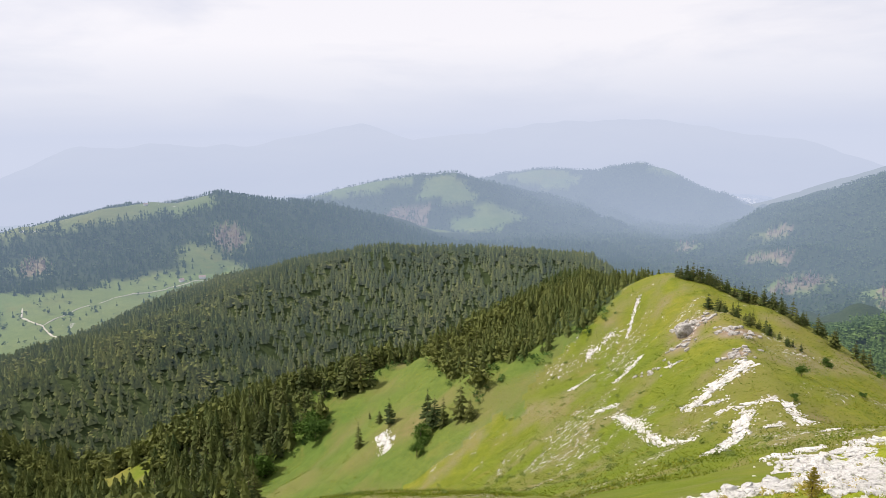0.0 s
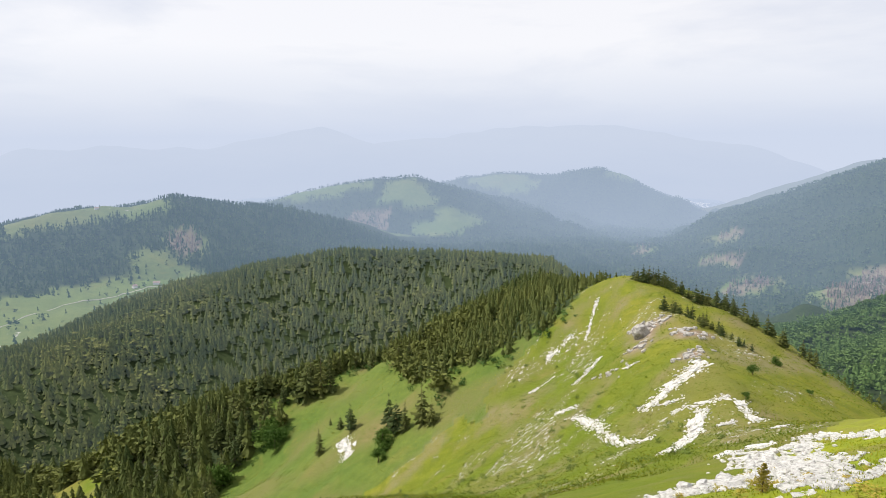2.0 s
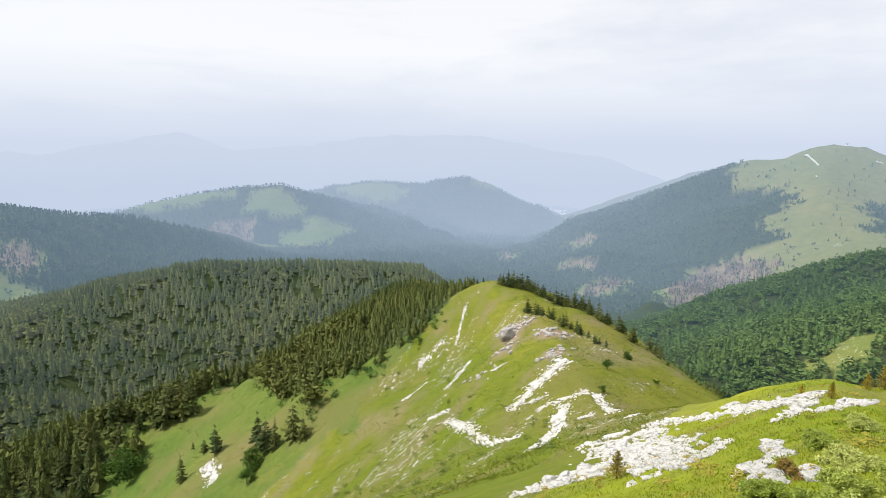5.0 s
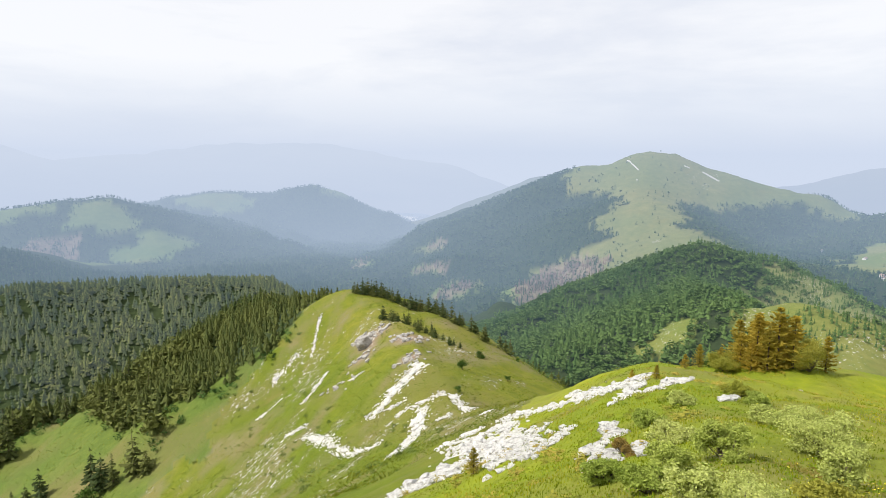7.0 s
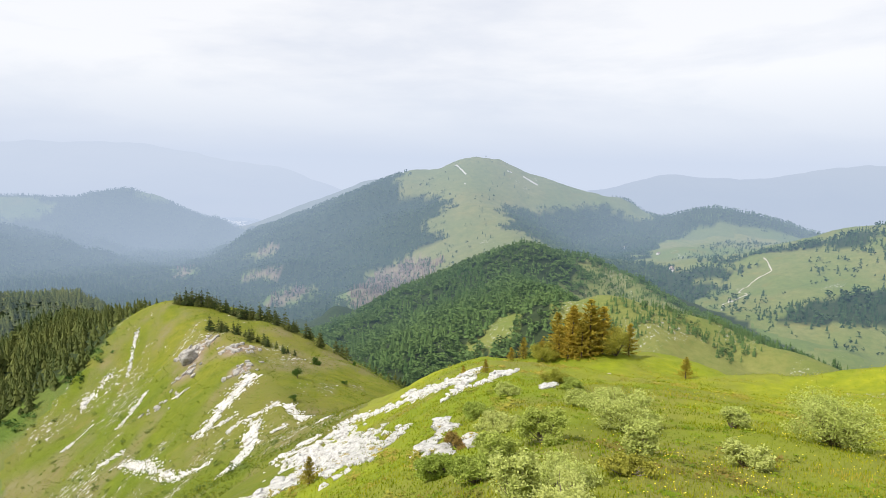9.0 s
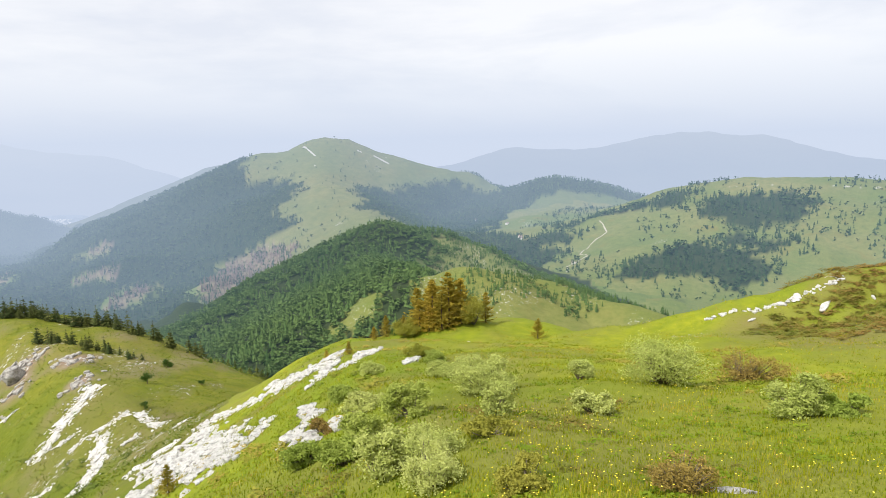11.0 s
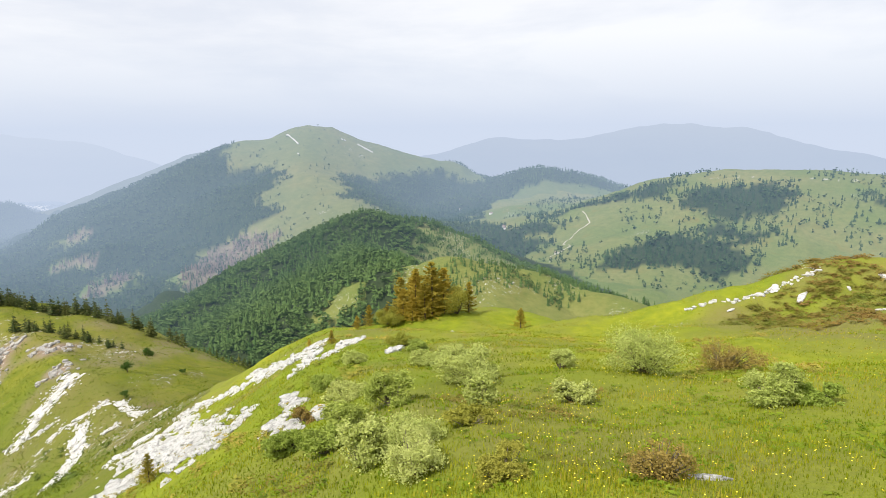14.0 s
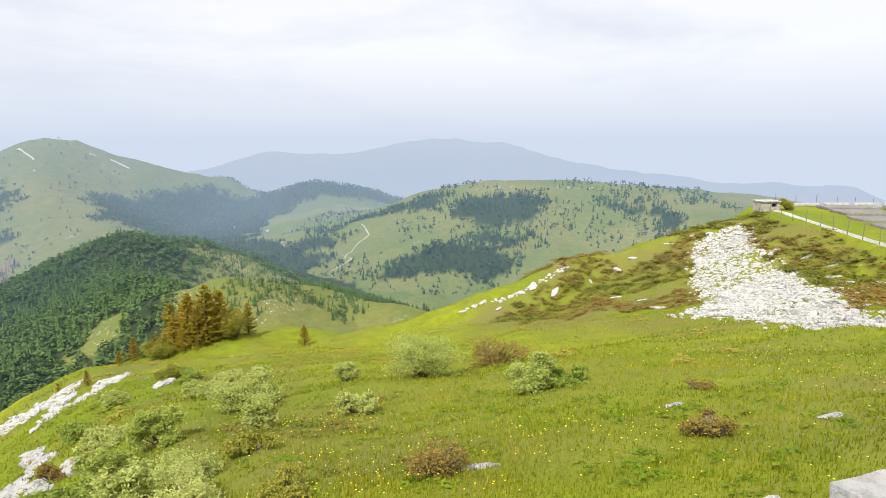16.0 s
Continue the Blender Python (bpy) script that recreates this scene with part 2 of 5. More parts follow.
for at, tint in ((0.0, (0.145, 0.195, 0.010)), (0.35, (0.235, 0.275, 0.012)), (0.7, (0.385, 0.38, 0.025)), (1.0, (0.47, 0.35, 0.08))):
    stop = hue.color_ramp.elements[0] if at == 0 else hue.color_ramp.elements[-1] if at == 1 else hue.color_ramp.elements.new(at)
    stop.position, stop.color = at, (*tint, 1)
k.put(hue.inputs[0], k.attribute("tone"))
M["blade"] = k.done(hue.outputs[0], 0.7)
k.thin(hue.outputs[0], 0.4)
k = Nodes("knoll_blade")
M["knoll_blade"] = k.done(k.mix(k.attribute("tone"), (0.105, 0.165, 0.014), (0.24, 0.25, 0.032)), 0.7)
k = Nodes("dandelion_petal")
M["petal"] = k.done(k.mix(k.attribute("tone"), (0.72, 0.55, 0.02), (0.85, 0.76, 0.10)), 0.7)

M["heather"] = leaf_material("heather_leaves", (0.13, 0.18, 0.02), (0.28, 0.18, 0.05), thin=0.25)
M["bilberry"] = leaf_material("bilberry_leaves", (0.15, 0.21, 0.015), (0.34, 0.27, 0.05))

M["herb"] = leaf_material("herb_leaves", (0.125, 0.20, 0.012), (0.30, 0.37, 0.03), thin=0.35)
M["juniper"] = leaf_material("juniper_needles", (0.075, 0.115, 0.02), (0.15, 0.19, 0.035))
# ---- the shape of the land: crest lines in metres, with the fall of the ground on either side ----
def vnoise(x, y, seed=0):
    """Smooth value noise on a unit lattice, -1 to 1."""
    xi, yi = np.floor(x), np.floor(y)
    fx, fy = x - xi, y - yi
    fx, fy = fx * fx * (3 - 2 * fx), fy * fy * (3 - 2 * fy)

    def lattice(a, b):
        h = np.sin(a * 127.1 + b * 311.7 + seed * 74.7) * 43758.5453
        return 2 * (h - np.floor(h)) - 1

    low = lattice(xi, yi) * (1 - fx) + lattice(xi + 1, yi) * fx
    high = lattice(xi, yi + 1) * (1 - fx) + lattice(xi + 1, yi + 1) * fx
    return low * (1 - fy) + high * fy


def fbm(x, y, size, octaves=4, seed=0):
    total, gain = 0 * x, 1.0
    for k in range(octaves):
        c, s = math.cos(0.7 * k), math.sin(0.7 * k)
        total = total + gain * vnoise((c * x - s * y) / size + 17.3 * k, (s * x + c * y) / size - 9.1 * k, seed + k)
        size, gain = size / 2, gain / 2
    return total


def ridge(x, y, crest, left, right, width, bend=0.0, far=1e9, carve=0.0, size=200):
    """Height of a ridge: its crest line, the fall to the left and right of it, how round the crest is, by how much
    the right side steepens past the distance far, and how deep gullies of a size cut its flanks."""
    flank = 1 + carve * fbm(x, y, size, 4, 81) if carve else 1.0
    top = np.full(x.shape, -1e9)
    for (ax, ay, az), (bx, by, bz) in zip(crest, crest[1:]):
        dx, dy = bx - ax, by - ay
        u = np.clip(((x - ax) * dx + (y - ay) * dy) / (dx * dx + dy * dy), 0, 1)
        ox, oy = x - ax - u * dx, y - ay - u * dy
        d = np.hypot(ox, oy)
        side = np.clip((dx * oy - dy * ox) / (np.hypot(dx, dy) * (d + width)), -1, 1) * 0.5 + 0.5
        fall = left * side + right * (1 - side)
        drop = fall * (np.sqrt(d * d + width * width) - width) + bend * (1 - side) * np.maximum(0, d - far)
        top = np.maximum(top, az + u * (bz - az) - drop * flank)
    return top


def smax(a, b, k):
    h = np.clip(0.5 + 0.5 * (a - b) / k, 0, 1)
    return b + (a - b) * h + k * h * (1 - h)


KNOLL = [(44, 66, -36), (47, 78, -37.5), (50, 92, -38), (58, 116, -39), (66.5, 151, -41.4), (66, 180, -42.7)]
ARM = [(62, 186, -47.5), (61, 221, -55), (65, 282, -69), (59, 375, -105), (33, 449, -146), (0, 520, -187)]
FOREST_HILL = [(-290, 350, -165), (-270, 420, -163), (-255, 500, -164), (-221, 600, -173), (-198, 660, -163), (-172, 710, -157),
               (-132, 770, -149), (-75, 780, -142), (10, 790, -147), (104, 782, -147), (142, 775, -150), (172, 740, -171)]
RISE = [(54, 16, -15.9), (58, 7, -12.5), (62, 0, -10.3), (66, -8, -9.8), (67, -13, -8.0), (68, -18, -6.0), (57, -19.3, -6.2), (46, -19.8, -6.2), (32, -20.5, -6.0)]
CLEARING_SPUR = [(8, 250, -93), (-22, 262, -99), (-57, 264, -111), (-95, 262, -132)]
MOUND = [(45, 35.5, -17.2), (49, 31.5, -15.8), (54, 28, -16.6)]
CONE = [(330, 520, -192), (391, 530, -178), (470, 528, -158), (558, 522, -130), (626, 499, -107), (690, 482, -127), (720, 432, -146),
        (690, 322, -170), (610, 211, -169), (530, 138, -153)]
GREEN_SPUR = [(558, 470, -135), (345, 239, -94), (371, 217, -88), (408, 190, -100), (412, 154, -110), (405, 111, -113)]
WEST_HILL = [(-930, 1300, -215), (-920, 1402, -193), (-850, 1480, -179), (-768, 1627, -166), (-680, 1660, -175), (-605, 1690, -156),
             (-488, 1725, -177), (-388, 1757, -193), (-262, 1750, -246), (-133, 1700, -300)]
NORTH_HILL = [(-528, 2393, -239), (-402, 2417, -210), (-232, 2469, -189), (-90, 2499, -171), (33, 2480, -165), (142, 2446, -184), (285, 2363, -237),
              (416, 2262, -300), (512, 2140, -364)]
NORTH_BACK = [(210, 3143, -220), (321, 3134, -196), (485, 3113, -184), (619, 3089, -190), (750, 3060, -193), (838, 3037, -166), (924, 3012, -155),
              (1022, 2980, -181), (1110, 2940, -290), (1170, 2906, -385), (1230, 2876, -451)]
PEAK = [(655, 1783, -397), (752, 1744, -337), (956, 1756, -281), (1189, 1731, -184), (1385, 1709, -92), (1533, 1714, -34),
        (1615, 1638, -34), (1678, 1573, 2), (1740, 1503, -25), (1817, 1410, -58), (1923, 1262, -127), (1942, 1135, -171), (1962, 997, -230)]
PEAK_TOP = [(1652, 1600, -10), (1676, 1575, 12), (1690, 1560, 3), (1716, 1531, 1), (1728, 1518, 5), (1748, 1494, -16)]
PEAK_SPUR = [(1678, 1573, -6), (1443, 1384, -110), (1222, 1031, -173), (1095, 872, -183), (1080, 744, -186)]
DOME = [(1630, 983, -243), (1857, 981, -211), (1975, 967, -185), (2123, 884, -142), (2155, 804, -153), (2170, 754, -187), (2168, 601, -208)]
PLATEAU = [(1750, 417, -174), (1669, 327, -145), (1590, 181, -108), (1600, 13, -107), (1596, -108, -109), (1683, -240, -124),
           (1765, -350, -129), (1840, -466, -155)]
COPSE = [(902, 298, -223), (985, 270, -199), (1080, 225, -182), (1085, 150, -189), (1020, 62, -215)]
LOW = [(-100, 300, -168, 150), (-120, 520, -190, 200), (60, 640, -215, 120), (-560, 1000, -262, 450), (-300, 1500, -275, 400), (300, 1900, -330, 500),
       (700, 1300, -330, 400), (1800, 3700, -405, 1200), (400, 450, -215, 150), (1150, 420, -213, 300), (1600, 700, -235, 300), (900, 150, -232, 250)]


def near_slope(x, y):
    """The meadow spur under the camera: a plane that breaks off on two sides."""
    top = -0.26 * x - 0.16 * y
    edge = (y - x) * 0.7071 + 3.0
    out = (x - 44) * 0.91 + (y - 44) * 0.414 - 3
    top = top - 0.68 * (np.sqrt(np.maximum(edge, 0) ** 2 + 4) - 2) - 0.75 * (np.sqrt(np.maximum(out, 0) ** 2 + 25) - 5)
    behind = np.maximum(0, -(x * 0.87 + y * 0.5) - 3)
    return top - 0.75 * behind


def terrace(x, y):
    out = np.hypot(np.maximum(0, np.maximum(40 - x, x - 77.5 + 0.2 * (y + 22))), np.maximum(0, np.maximum(-90 - y, y + 20)))
    return -5.7 - 0.9 * out


def low_ground(x, y):
    total, weight = 0, 1e-9
    for cx, cy, z, size in LOW:
        w = np.exp(-0.5 * np.minimum(((x - cx) ** 2 + (y - cy) ** 2) / size**2, 60)) + 1e-14 / (1 + ((x - cx) ** 2 + (y - cy) ** 2) / 1e6)
        total, weight = total + w * z, weight + w
    return np.where(weight > 1e-9, total / weight, -300)


LANDS = ["meadow", "knoll", "forest_hill", "valley", "cone_hill", "green_spur", "west_hill", "north_hill", "peak", "dome", "plateau", "terrace", "far_valley"]


def land(x, y, rough=True):
    """Height of the ground, and which of LANDS it belongs to."""
    x, y = np.asarray(x, float), np.asarray(y, float)
    r = np.hypot(x, y)
    z = low_ground(x, y)
    kind = np.full(x.shape, 3)
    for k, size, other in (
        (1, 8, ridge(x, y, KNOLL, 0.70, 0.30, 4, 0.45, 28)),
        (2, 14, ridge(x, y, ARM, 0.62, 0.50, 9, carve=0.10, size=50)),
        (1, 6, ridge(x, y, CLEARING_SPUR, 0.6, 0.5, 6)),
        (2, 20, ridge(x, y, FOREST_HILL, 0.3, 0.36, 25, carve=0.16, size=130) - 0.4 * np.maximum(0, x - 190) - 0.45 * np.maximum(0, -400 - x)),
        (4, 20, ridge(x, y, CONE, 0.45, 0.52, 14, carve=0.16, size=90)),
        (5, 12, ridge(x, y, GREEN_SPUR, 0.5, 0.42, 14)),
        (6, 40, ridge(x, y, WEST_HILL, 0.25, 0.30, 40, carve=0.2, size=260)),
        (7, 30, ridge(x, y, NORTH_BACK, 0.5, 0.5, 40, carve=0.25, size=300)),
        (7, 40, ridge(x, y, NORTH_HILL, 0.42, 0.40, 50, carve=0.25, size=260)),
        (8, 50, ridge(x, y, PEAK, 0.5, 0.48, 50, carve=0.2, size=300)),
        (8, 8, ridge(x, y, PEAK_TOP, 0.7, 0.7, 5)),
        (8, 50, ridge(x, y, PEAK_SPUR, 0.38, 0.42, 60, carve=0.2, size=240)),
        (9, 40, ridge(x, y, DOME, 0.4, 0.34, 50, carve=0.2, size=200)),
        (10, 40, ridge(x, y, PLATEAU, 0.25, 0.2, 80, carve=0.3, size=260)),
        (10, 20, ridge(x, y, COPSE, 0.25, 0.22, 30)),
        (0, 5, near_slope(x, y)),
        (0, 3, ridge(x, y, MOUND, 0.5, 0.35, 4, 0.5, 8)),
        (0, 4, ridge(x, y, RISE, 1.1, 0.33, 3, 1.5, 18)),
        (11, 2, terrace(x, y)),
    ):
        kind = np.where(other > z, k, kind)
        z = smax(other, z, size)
    z = smax(z, 0.1 - 0.6 * (np.sqrt((x + 0.6) ** 2 + (y + 0.5) ** 2 + 1) - 1), 0.5)
    kind = np.where((kind == 0) & (y - x > 14), 1, kind)
    kind = np.where((kind == 1) & (x < 20) & (y > 173 - 1.12 * x + 7 * fbm(x, y, 9, 3, 12)), 2, kind)
    kind = np.where((kind == 10) & (y > 0.68 * x) | (kind == 2) & (y > 1000), 3, kind)
    kind = np.where((kind == 3) & (r > 2700) & (y > 1000), 12, kind)
    if rough:
        z = z + fbm(x, y, 260, 4, 5) * np.clip((r - 500) / 60, 0, 9) + fbm(x, y, 40, 4, 9) * np.clip((r - 70) / 60, 0, 2.2)
        z = z + fbm(x, y, 9, 4, 3) * np.clip((r - 4) / 60, 0, 0.55) * (kind != 11) + fbm(x, y, 2.6, 3, 4) * np.clip(r / 90, 0.05, 0.11) * (kind != 11)
    return z, kind
# ---- zones of the land, as outlines in metres ----
CLEARING = [(-69, 208), (-66, 226), (-59, 233), (-47, 233), (-50, 245), (-66, 258), (-60, 262), (-41, 253), (-30, 262), (-20, 270), (-6, 240),
            (1, 197), (9, 172), (11, 188), (18, 177), (34, 177), (52, 178), (59, 173), (70, 185), (110, 150), (47, 94), (32, 66), (-13, 100), (-60, 170)]
OPENING = [(-182, 288), (-190, 313), (-155, 288), (-143, 295), (-181, 370), (-173, 381), (-124, 260), (-140, 252)]
PASTURE = [(-900, 1020), (-762, 1046), (-653, 1057), (-616, 1138), (-570, 1199), (-514, 1224), (-569, 1337), (-524, 1348), (-458, 1292), (-397, 1245),
           (-250, 1000), (-250, 660), (-396, 640), (-560, 560), (-900, 700)]
WEST_TOP = [(-1000, 1330), (-866, 1385), (-791, 1435), (-742, 1520), (-640, 1545), (-590, 1590), (-640, 1700), (-760, 1740), (-900, 1600), (-1000, 1450)]
NORTH_FIELDS = ([(-84, 2286), (-44, 2420), (32, 2421), (112, 2289), (69, 2241)], [(-500, 2410), (-403, 2450), (-206, 2450), (-99, 2470), (-203, 2395), (-388, 2345)],
                [(157, 2205), (290, 2162), (210, 2042), (115, 1992), (7, 2087), (85, 2142)], [(300, 3060), (400, 3090), (560, 3070), (640, 2960), (520, 2880), (380, 2940)],
                [(-110, 2000), (-20, 2030), (40, 1990), (-60, 1960)])
CLEARCUT = [(-205, 2060), (-192, 2214), (-52, 2218), (-60, 2050), (-130, 2020)]
PEAK_GRASS = [(1406, 1650), (1500, 1760), (1700, 1800), (1900, 1600), (2040, 1300), (2060, 1080), (1930, 1050), (1903, 1177), (1716, 1216), (1486, 1266), (1339, 1162),
              (1238, 1058), (1214, 930), (1102, 754), (1040, 860), (960, 960), (1004, 1069), (1062, 1210), (1119, 1166), (1183, 1273), (1293, 1316), (1413, 1485), (1350, 1575)]
BURNT = ([(720, 1000), (796, 1129), (962, 1244), (1053, 1200), (1003, 1048), (925, 984), (760, 940)], [(889, 1686), (901, 1735), (939, 1735), (918, 1648)],
         [(630, 1700), (656, 1738), (722, 1833), (690, 1700)], [(749, 1513), (752, 1532), (828, 1493), (814, 1447)], [(670, 1240), (688, 1276), (829, 1376), (760, 1245)],
         [(-525, 1420), (-507, 1500), (-462, 1444), (-452, 1335), (-490, 1350)], [(-822, 1180), (-820, 1235), (-768, 1195), (-768, 1140)])
CONE_OPEN = [(703, 447), (627, 421), (398, 277), (340, 218), (337, 188), (354, 164), (380, 90), (480, 100), (700, 300), (735, 425)]
CONE_GAP = [(275, 277), (299, 270), (343, 285), (335, 262), (309, 248), (285, 256)]
WOODS = ([(928, 306), (1032, 286), (1078, 246), (1164, 220), (1118, 194), (1081, 131), (1098, 73), (1022, 59), (943, 111), (953, 177), (904, 249), (907, 299)],
         [(1347, 269), (1445, 214), (1486, 129), (1438, 26), (1306, 43), (1261, 96), (1238, 198), (1274, 263)],
         [(1486, -64), (1384, -142), (1313, -243), (1230, -230), (1161, -93), (1258, -152), (1321, -81)],
         [(1173, 614), (1249, 556), (1303, 494), (1191, 428), (1169, 519), (1129, 555)], [(1343, 370), (1505, 365), (1545, 298), (1378, 262), (1317, 307)],
         [(1068, 733), (1392, 821), (1156, 604), (1081, 509), (1102, 636)])
DOME_FIELD = [(1538, 785), (1870, 857), (1983, 786), (2028, 621), (1389, 393), (1881, 725), (1529, 727)]
SCREE = [(67, -16.8), (65, -13.2), (60, -11), (51, -9.5), (44, -9), (38, -7), (30, -8.5), (21, -8.5), (20, -10.5), (30, -12.5), (38, -14.5), (46, -15), (56, -15)]
# bare limestone on the knoll and the saddle: from, to, half width
KNOLL_STRIPS = [
    ((53.2, 105.2), (45.4, 101.0), 1.57), ((45.4, 101.0), (39.1, 96.5), 1.25), ((44.8, 94.5), (41.2, 95.2), 0.6), ((48.9, 88.6), (43.9, 90.1), 0.93), ((44.9, 87.6), (39.6, 80.4), 0.99), ((39.7, 79.7), (31.4, 69.7), 0.88),
    ((50.2, 87.1), (46.9, 77.2), 0.77), ((44.8, 79.0), (42.5, 78.6), 0.63), ((43.8, 90.9), (41.4, 90.9), 0.47), ((32.9, 114.4), (32.5, 98.6), 0.9), ((32.1, 97.5), (33.0, 87.2), 0.82), ((33.0, 87.2), (35.3, 83.9), 0.66),
    ((45.6, 164.6), (38.1, 161.3), 0.7), ((45.2, 140.5), (37.8, 132.2), 0.65), ((54.7, 173.0), (47.9, 159.4), 0.5), ((47.4, 122.2), (45.4, 123.7), 0.45), ((34.1, 118.2), (30.8, 122.1), 0.73), ((36.8, 149.0), (30.6, 147.4), 0.53),
]
SADDLE_STRIPS = [
    ((12.8, 26.6), (17.1, 28.8), 1.7), ((30.1, 55.2), (32.6, 52.0), 1.1), ((25.8, 42.4), (17.7, 24.9), 1.5), ((33.9, 49.1), (14.1, 19.6), 0.9), ((35.5, 50.6), (35.6, 44.3), 0.7), ((35.4, 44.1), (30.9, 36.2), 0.42),
    ((37.2, 43.0), (31.5, 35.4), 0.36), ((32.0, 35.4), (27.2, 27.4), 0.75), ((30.8, 28.9), (24.4, 23.8), 0.5), ((24.4, 23.8), (21.1, 21.2), 0.18), ((23.8, 21.9), (27.9, 23.8), 0.31), ((27.9, 23.2), (31.8, 25.8), 0.26),
    ((16.4, 17.1), (13.9, 14.0), 0.2), ((12.7, 13.8), (10.6, 11.0), 0.24), ((12.3, 11.6), (11.7, 10.8), 0.13), ((14.5, 17.8), (17.3, 20.3), 0.2), ((19.0, 25.0), (14.2, 18.3), 0.16), ((42.6, 66.2), (44.3, 66.3), 0.46),
    ((20.8, 15.4), (23.1, 16.6), 0.12), ((-20.5, 184), (-17.5, 171), 1.5), ((60.4, 0.3), (57, 5), 0.2), ((58, 3), (55, 9), 0.18),
]
STRIPS = KNOLL_STRIPS + SADDLE_STRIPS


def inside(x, y, outline):
    hit = np.zeros(x.shape, bool)
    for (ax, ay), (bx, by) in zip(outline, outline[1:] + outline[:1]):
        cross = (ay > y) != (by > y)
        hit ^= cross & (x < (bx - ax) * (y - ay) / (by - ay if by != ay else 1e-9) + ax)
    return hit


FAR_STRIPS = [((-960, 1310), (-785, 1457), 9), ((-740, 1600), (-700, 1620), 12), ((-560, 900), (-420, 770), 14), ((1501, 239), (1506, 140), 12),
              ((1513, 60), (1520, -150), 12), ((1438, -12), (1400, -130), 9), ((1480, 200), (1440, 30), 7)]


def strip_mask(x, y):
    best = np.zeros(x.shape)
    for (ax, ay), (bx, by), half in STRIPS + FAR_STRIPS:
        dx, dy = bx - ax, by - ay
        u = np.clip(((x - ax) * dx + (y - ay) * dy) / (dx * dx + dy * dy), 0, 1)
        d = np.hypot(x - ax - u * dx, y - ay - u * dy)
        best = np.maximum(best, np.clip(1.25 - 0.85 * d / half, 0, 1))
    return best


def crag_mask(x, y):
    """Broken brown ground round the crags of the knoll."""
    best = np.zeros(x.shape)
    for cx, cy, size in ((57.6, 141.4, 5.0), (60.5, 127, 5.0), (54.5, 137, 3.5), (51, 131, 3.5), (53.5, 111, 3.0)):
        best = np.maximum(best, np.clip(1.35 - np.hypot(x - cx, y - cy) / size + 0.35 * fbm(x, y, 2.5, 3, 84), 0, 1))
    return best


def wooded(x, y, kind):
    """Where forest stands."""
    j = fbm(x, y, 30, 3, 21) * np.clip(np.hypot(x, y) / 60, 0, 25)
    x, y = x + j, y - j
    wood = np.isin(kind, (2, 3, 4, 6, 7, 8, 9, 12))
    wood |= (kind == 1) & (x < 40) & (y > 130) & ((x < -50) | (y > 165))
    wood |= (kind == 5) & (y > 0.70 * x)
    wood &= ~inside(x, y, PASTURE) | (kind == 2)
    for zone in (CLEARING, OPENING, WEST_TOP, PEAK_GRASS, CONE_OPEN, CONE_GAP, DOME_FIELD, *NORTH_FIELDS, *BURNT):
        wood &= ~inside(x, y, zone)
    wood &= ~((kind == 3) & (x > 600) & (y < 450))
    wood &= (np.hypot(x, y) < 600) | (strip_mask(x, y) < 0.3)
    for zone in WOODS:
        wood |= inside(x, y, zone) & (kind > 2)
    wood |= (kind == 10) & (fbm(x, y, 130, 4, 23) > 0.42) & (np.hypot(x, y) > 1000) & (x < 1440)
    wood &= ~((kind == 1) & (x > 30) & (y < 176))
    return wood & (np.hypot(x, y) < 3300 + 200 * fbm(x, y, 500, 3, 24))


def mesh_from(name, co, tris, tone=None, smooth=False, sides=3):
    me = bpy.data.meshes.new(name)
    co, tris = np.asarray(co, np.float32), np.asarray(tris, np.int32)
    me.vertices.add(len(co))
    me.vertices.foreach_set("co", co.ravel())
    me.loops.add(tris.size)
    me.loops.foreach_set("vertex_index", tris.ravel())
    me.polygons.add(len(tris))
    me.polygons.foreach_set("loop_start", np.arange(0, tris.size, sides, dtype=np.int32))
    me.polygons.foreach_set("use_smooth", np.full(len(tris), smooth))
    if tone is not None:
        me.attributes.new("tone", "FLOAT", "POINT").data.foreach_set("value", np.asarray(tone, np.float32))
    me.update(calc_edges=True)
    return me


def part(name, me, material, parent=None, label=""):
    ob = new(name, me)
    if not me.materials:
        me.materials.append(material)
    if parent:
        ob.parent = parent
    return tagged(ob, label)


# ---- the ground: one sheet out to the far valleys, divided along the borders of its landforms ----
view = np.radians(np.arange(-44, 122, 0.26))
rest = np.radians(np.arange(122, 316, 2.0))
angles = np.concatenate([view, rest])
radii = np.concatenate([[0.0], np.exp(np.linspace(math.log(0.8), math.log(20), 64))[:-1], np.exp(np.linspace(math.log(20), math.log(4700), 290))])
A, RR = np.meshgrid(angles, radii, indexing="ij")
GX, GY = RR * np.sin(A), RR * np.cos(A)
GZ, GK = land(GX, GY)
WOODED = wooded(GX, GY, GK)
# ground well inside the woods, which takes the shade-darkened floor colour
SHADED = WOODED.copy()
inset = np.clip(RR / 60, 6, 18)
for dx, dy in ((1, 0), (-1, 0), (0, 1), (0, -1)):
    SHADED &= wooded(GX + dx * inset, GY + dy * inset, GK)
na, nr = GX.shape
ids = np.arange(na * nr).reshape(na, nr)
quads = np.stack([ids[:, :-1], np.roll(ids, -1, 0)[:, :-1], np.roll(ids, -1, 0)[:, 1:], ids[:, 1:]], -1).reshape(-1, 4)
flat_kind = GK.ravel()
face_kind = flat_kind[quads[:, 3]]
px, py = GX.ravel(), GY.ravel()
slope_noise = fbm(px, py, 14, 4, 31)
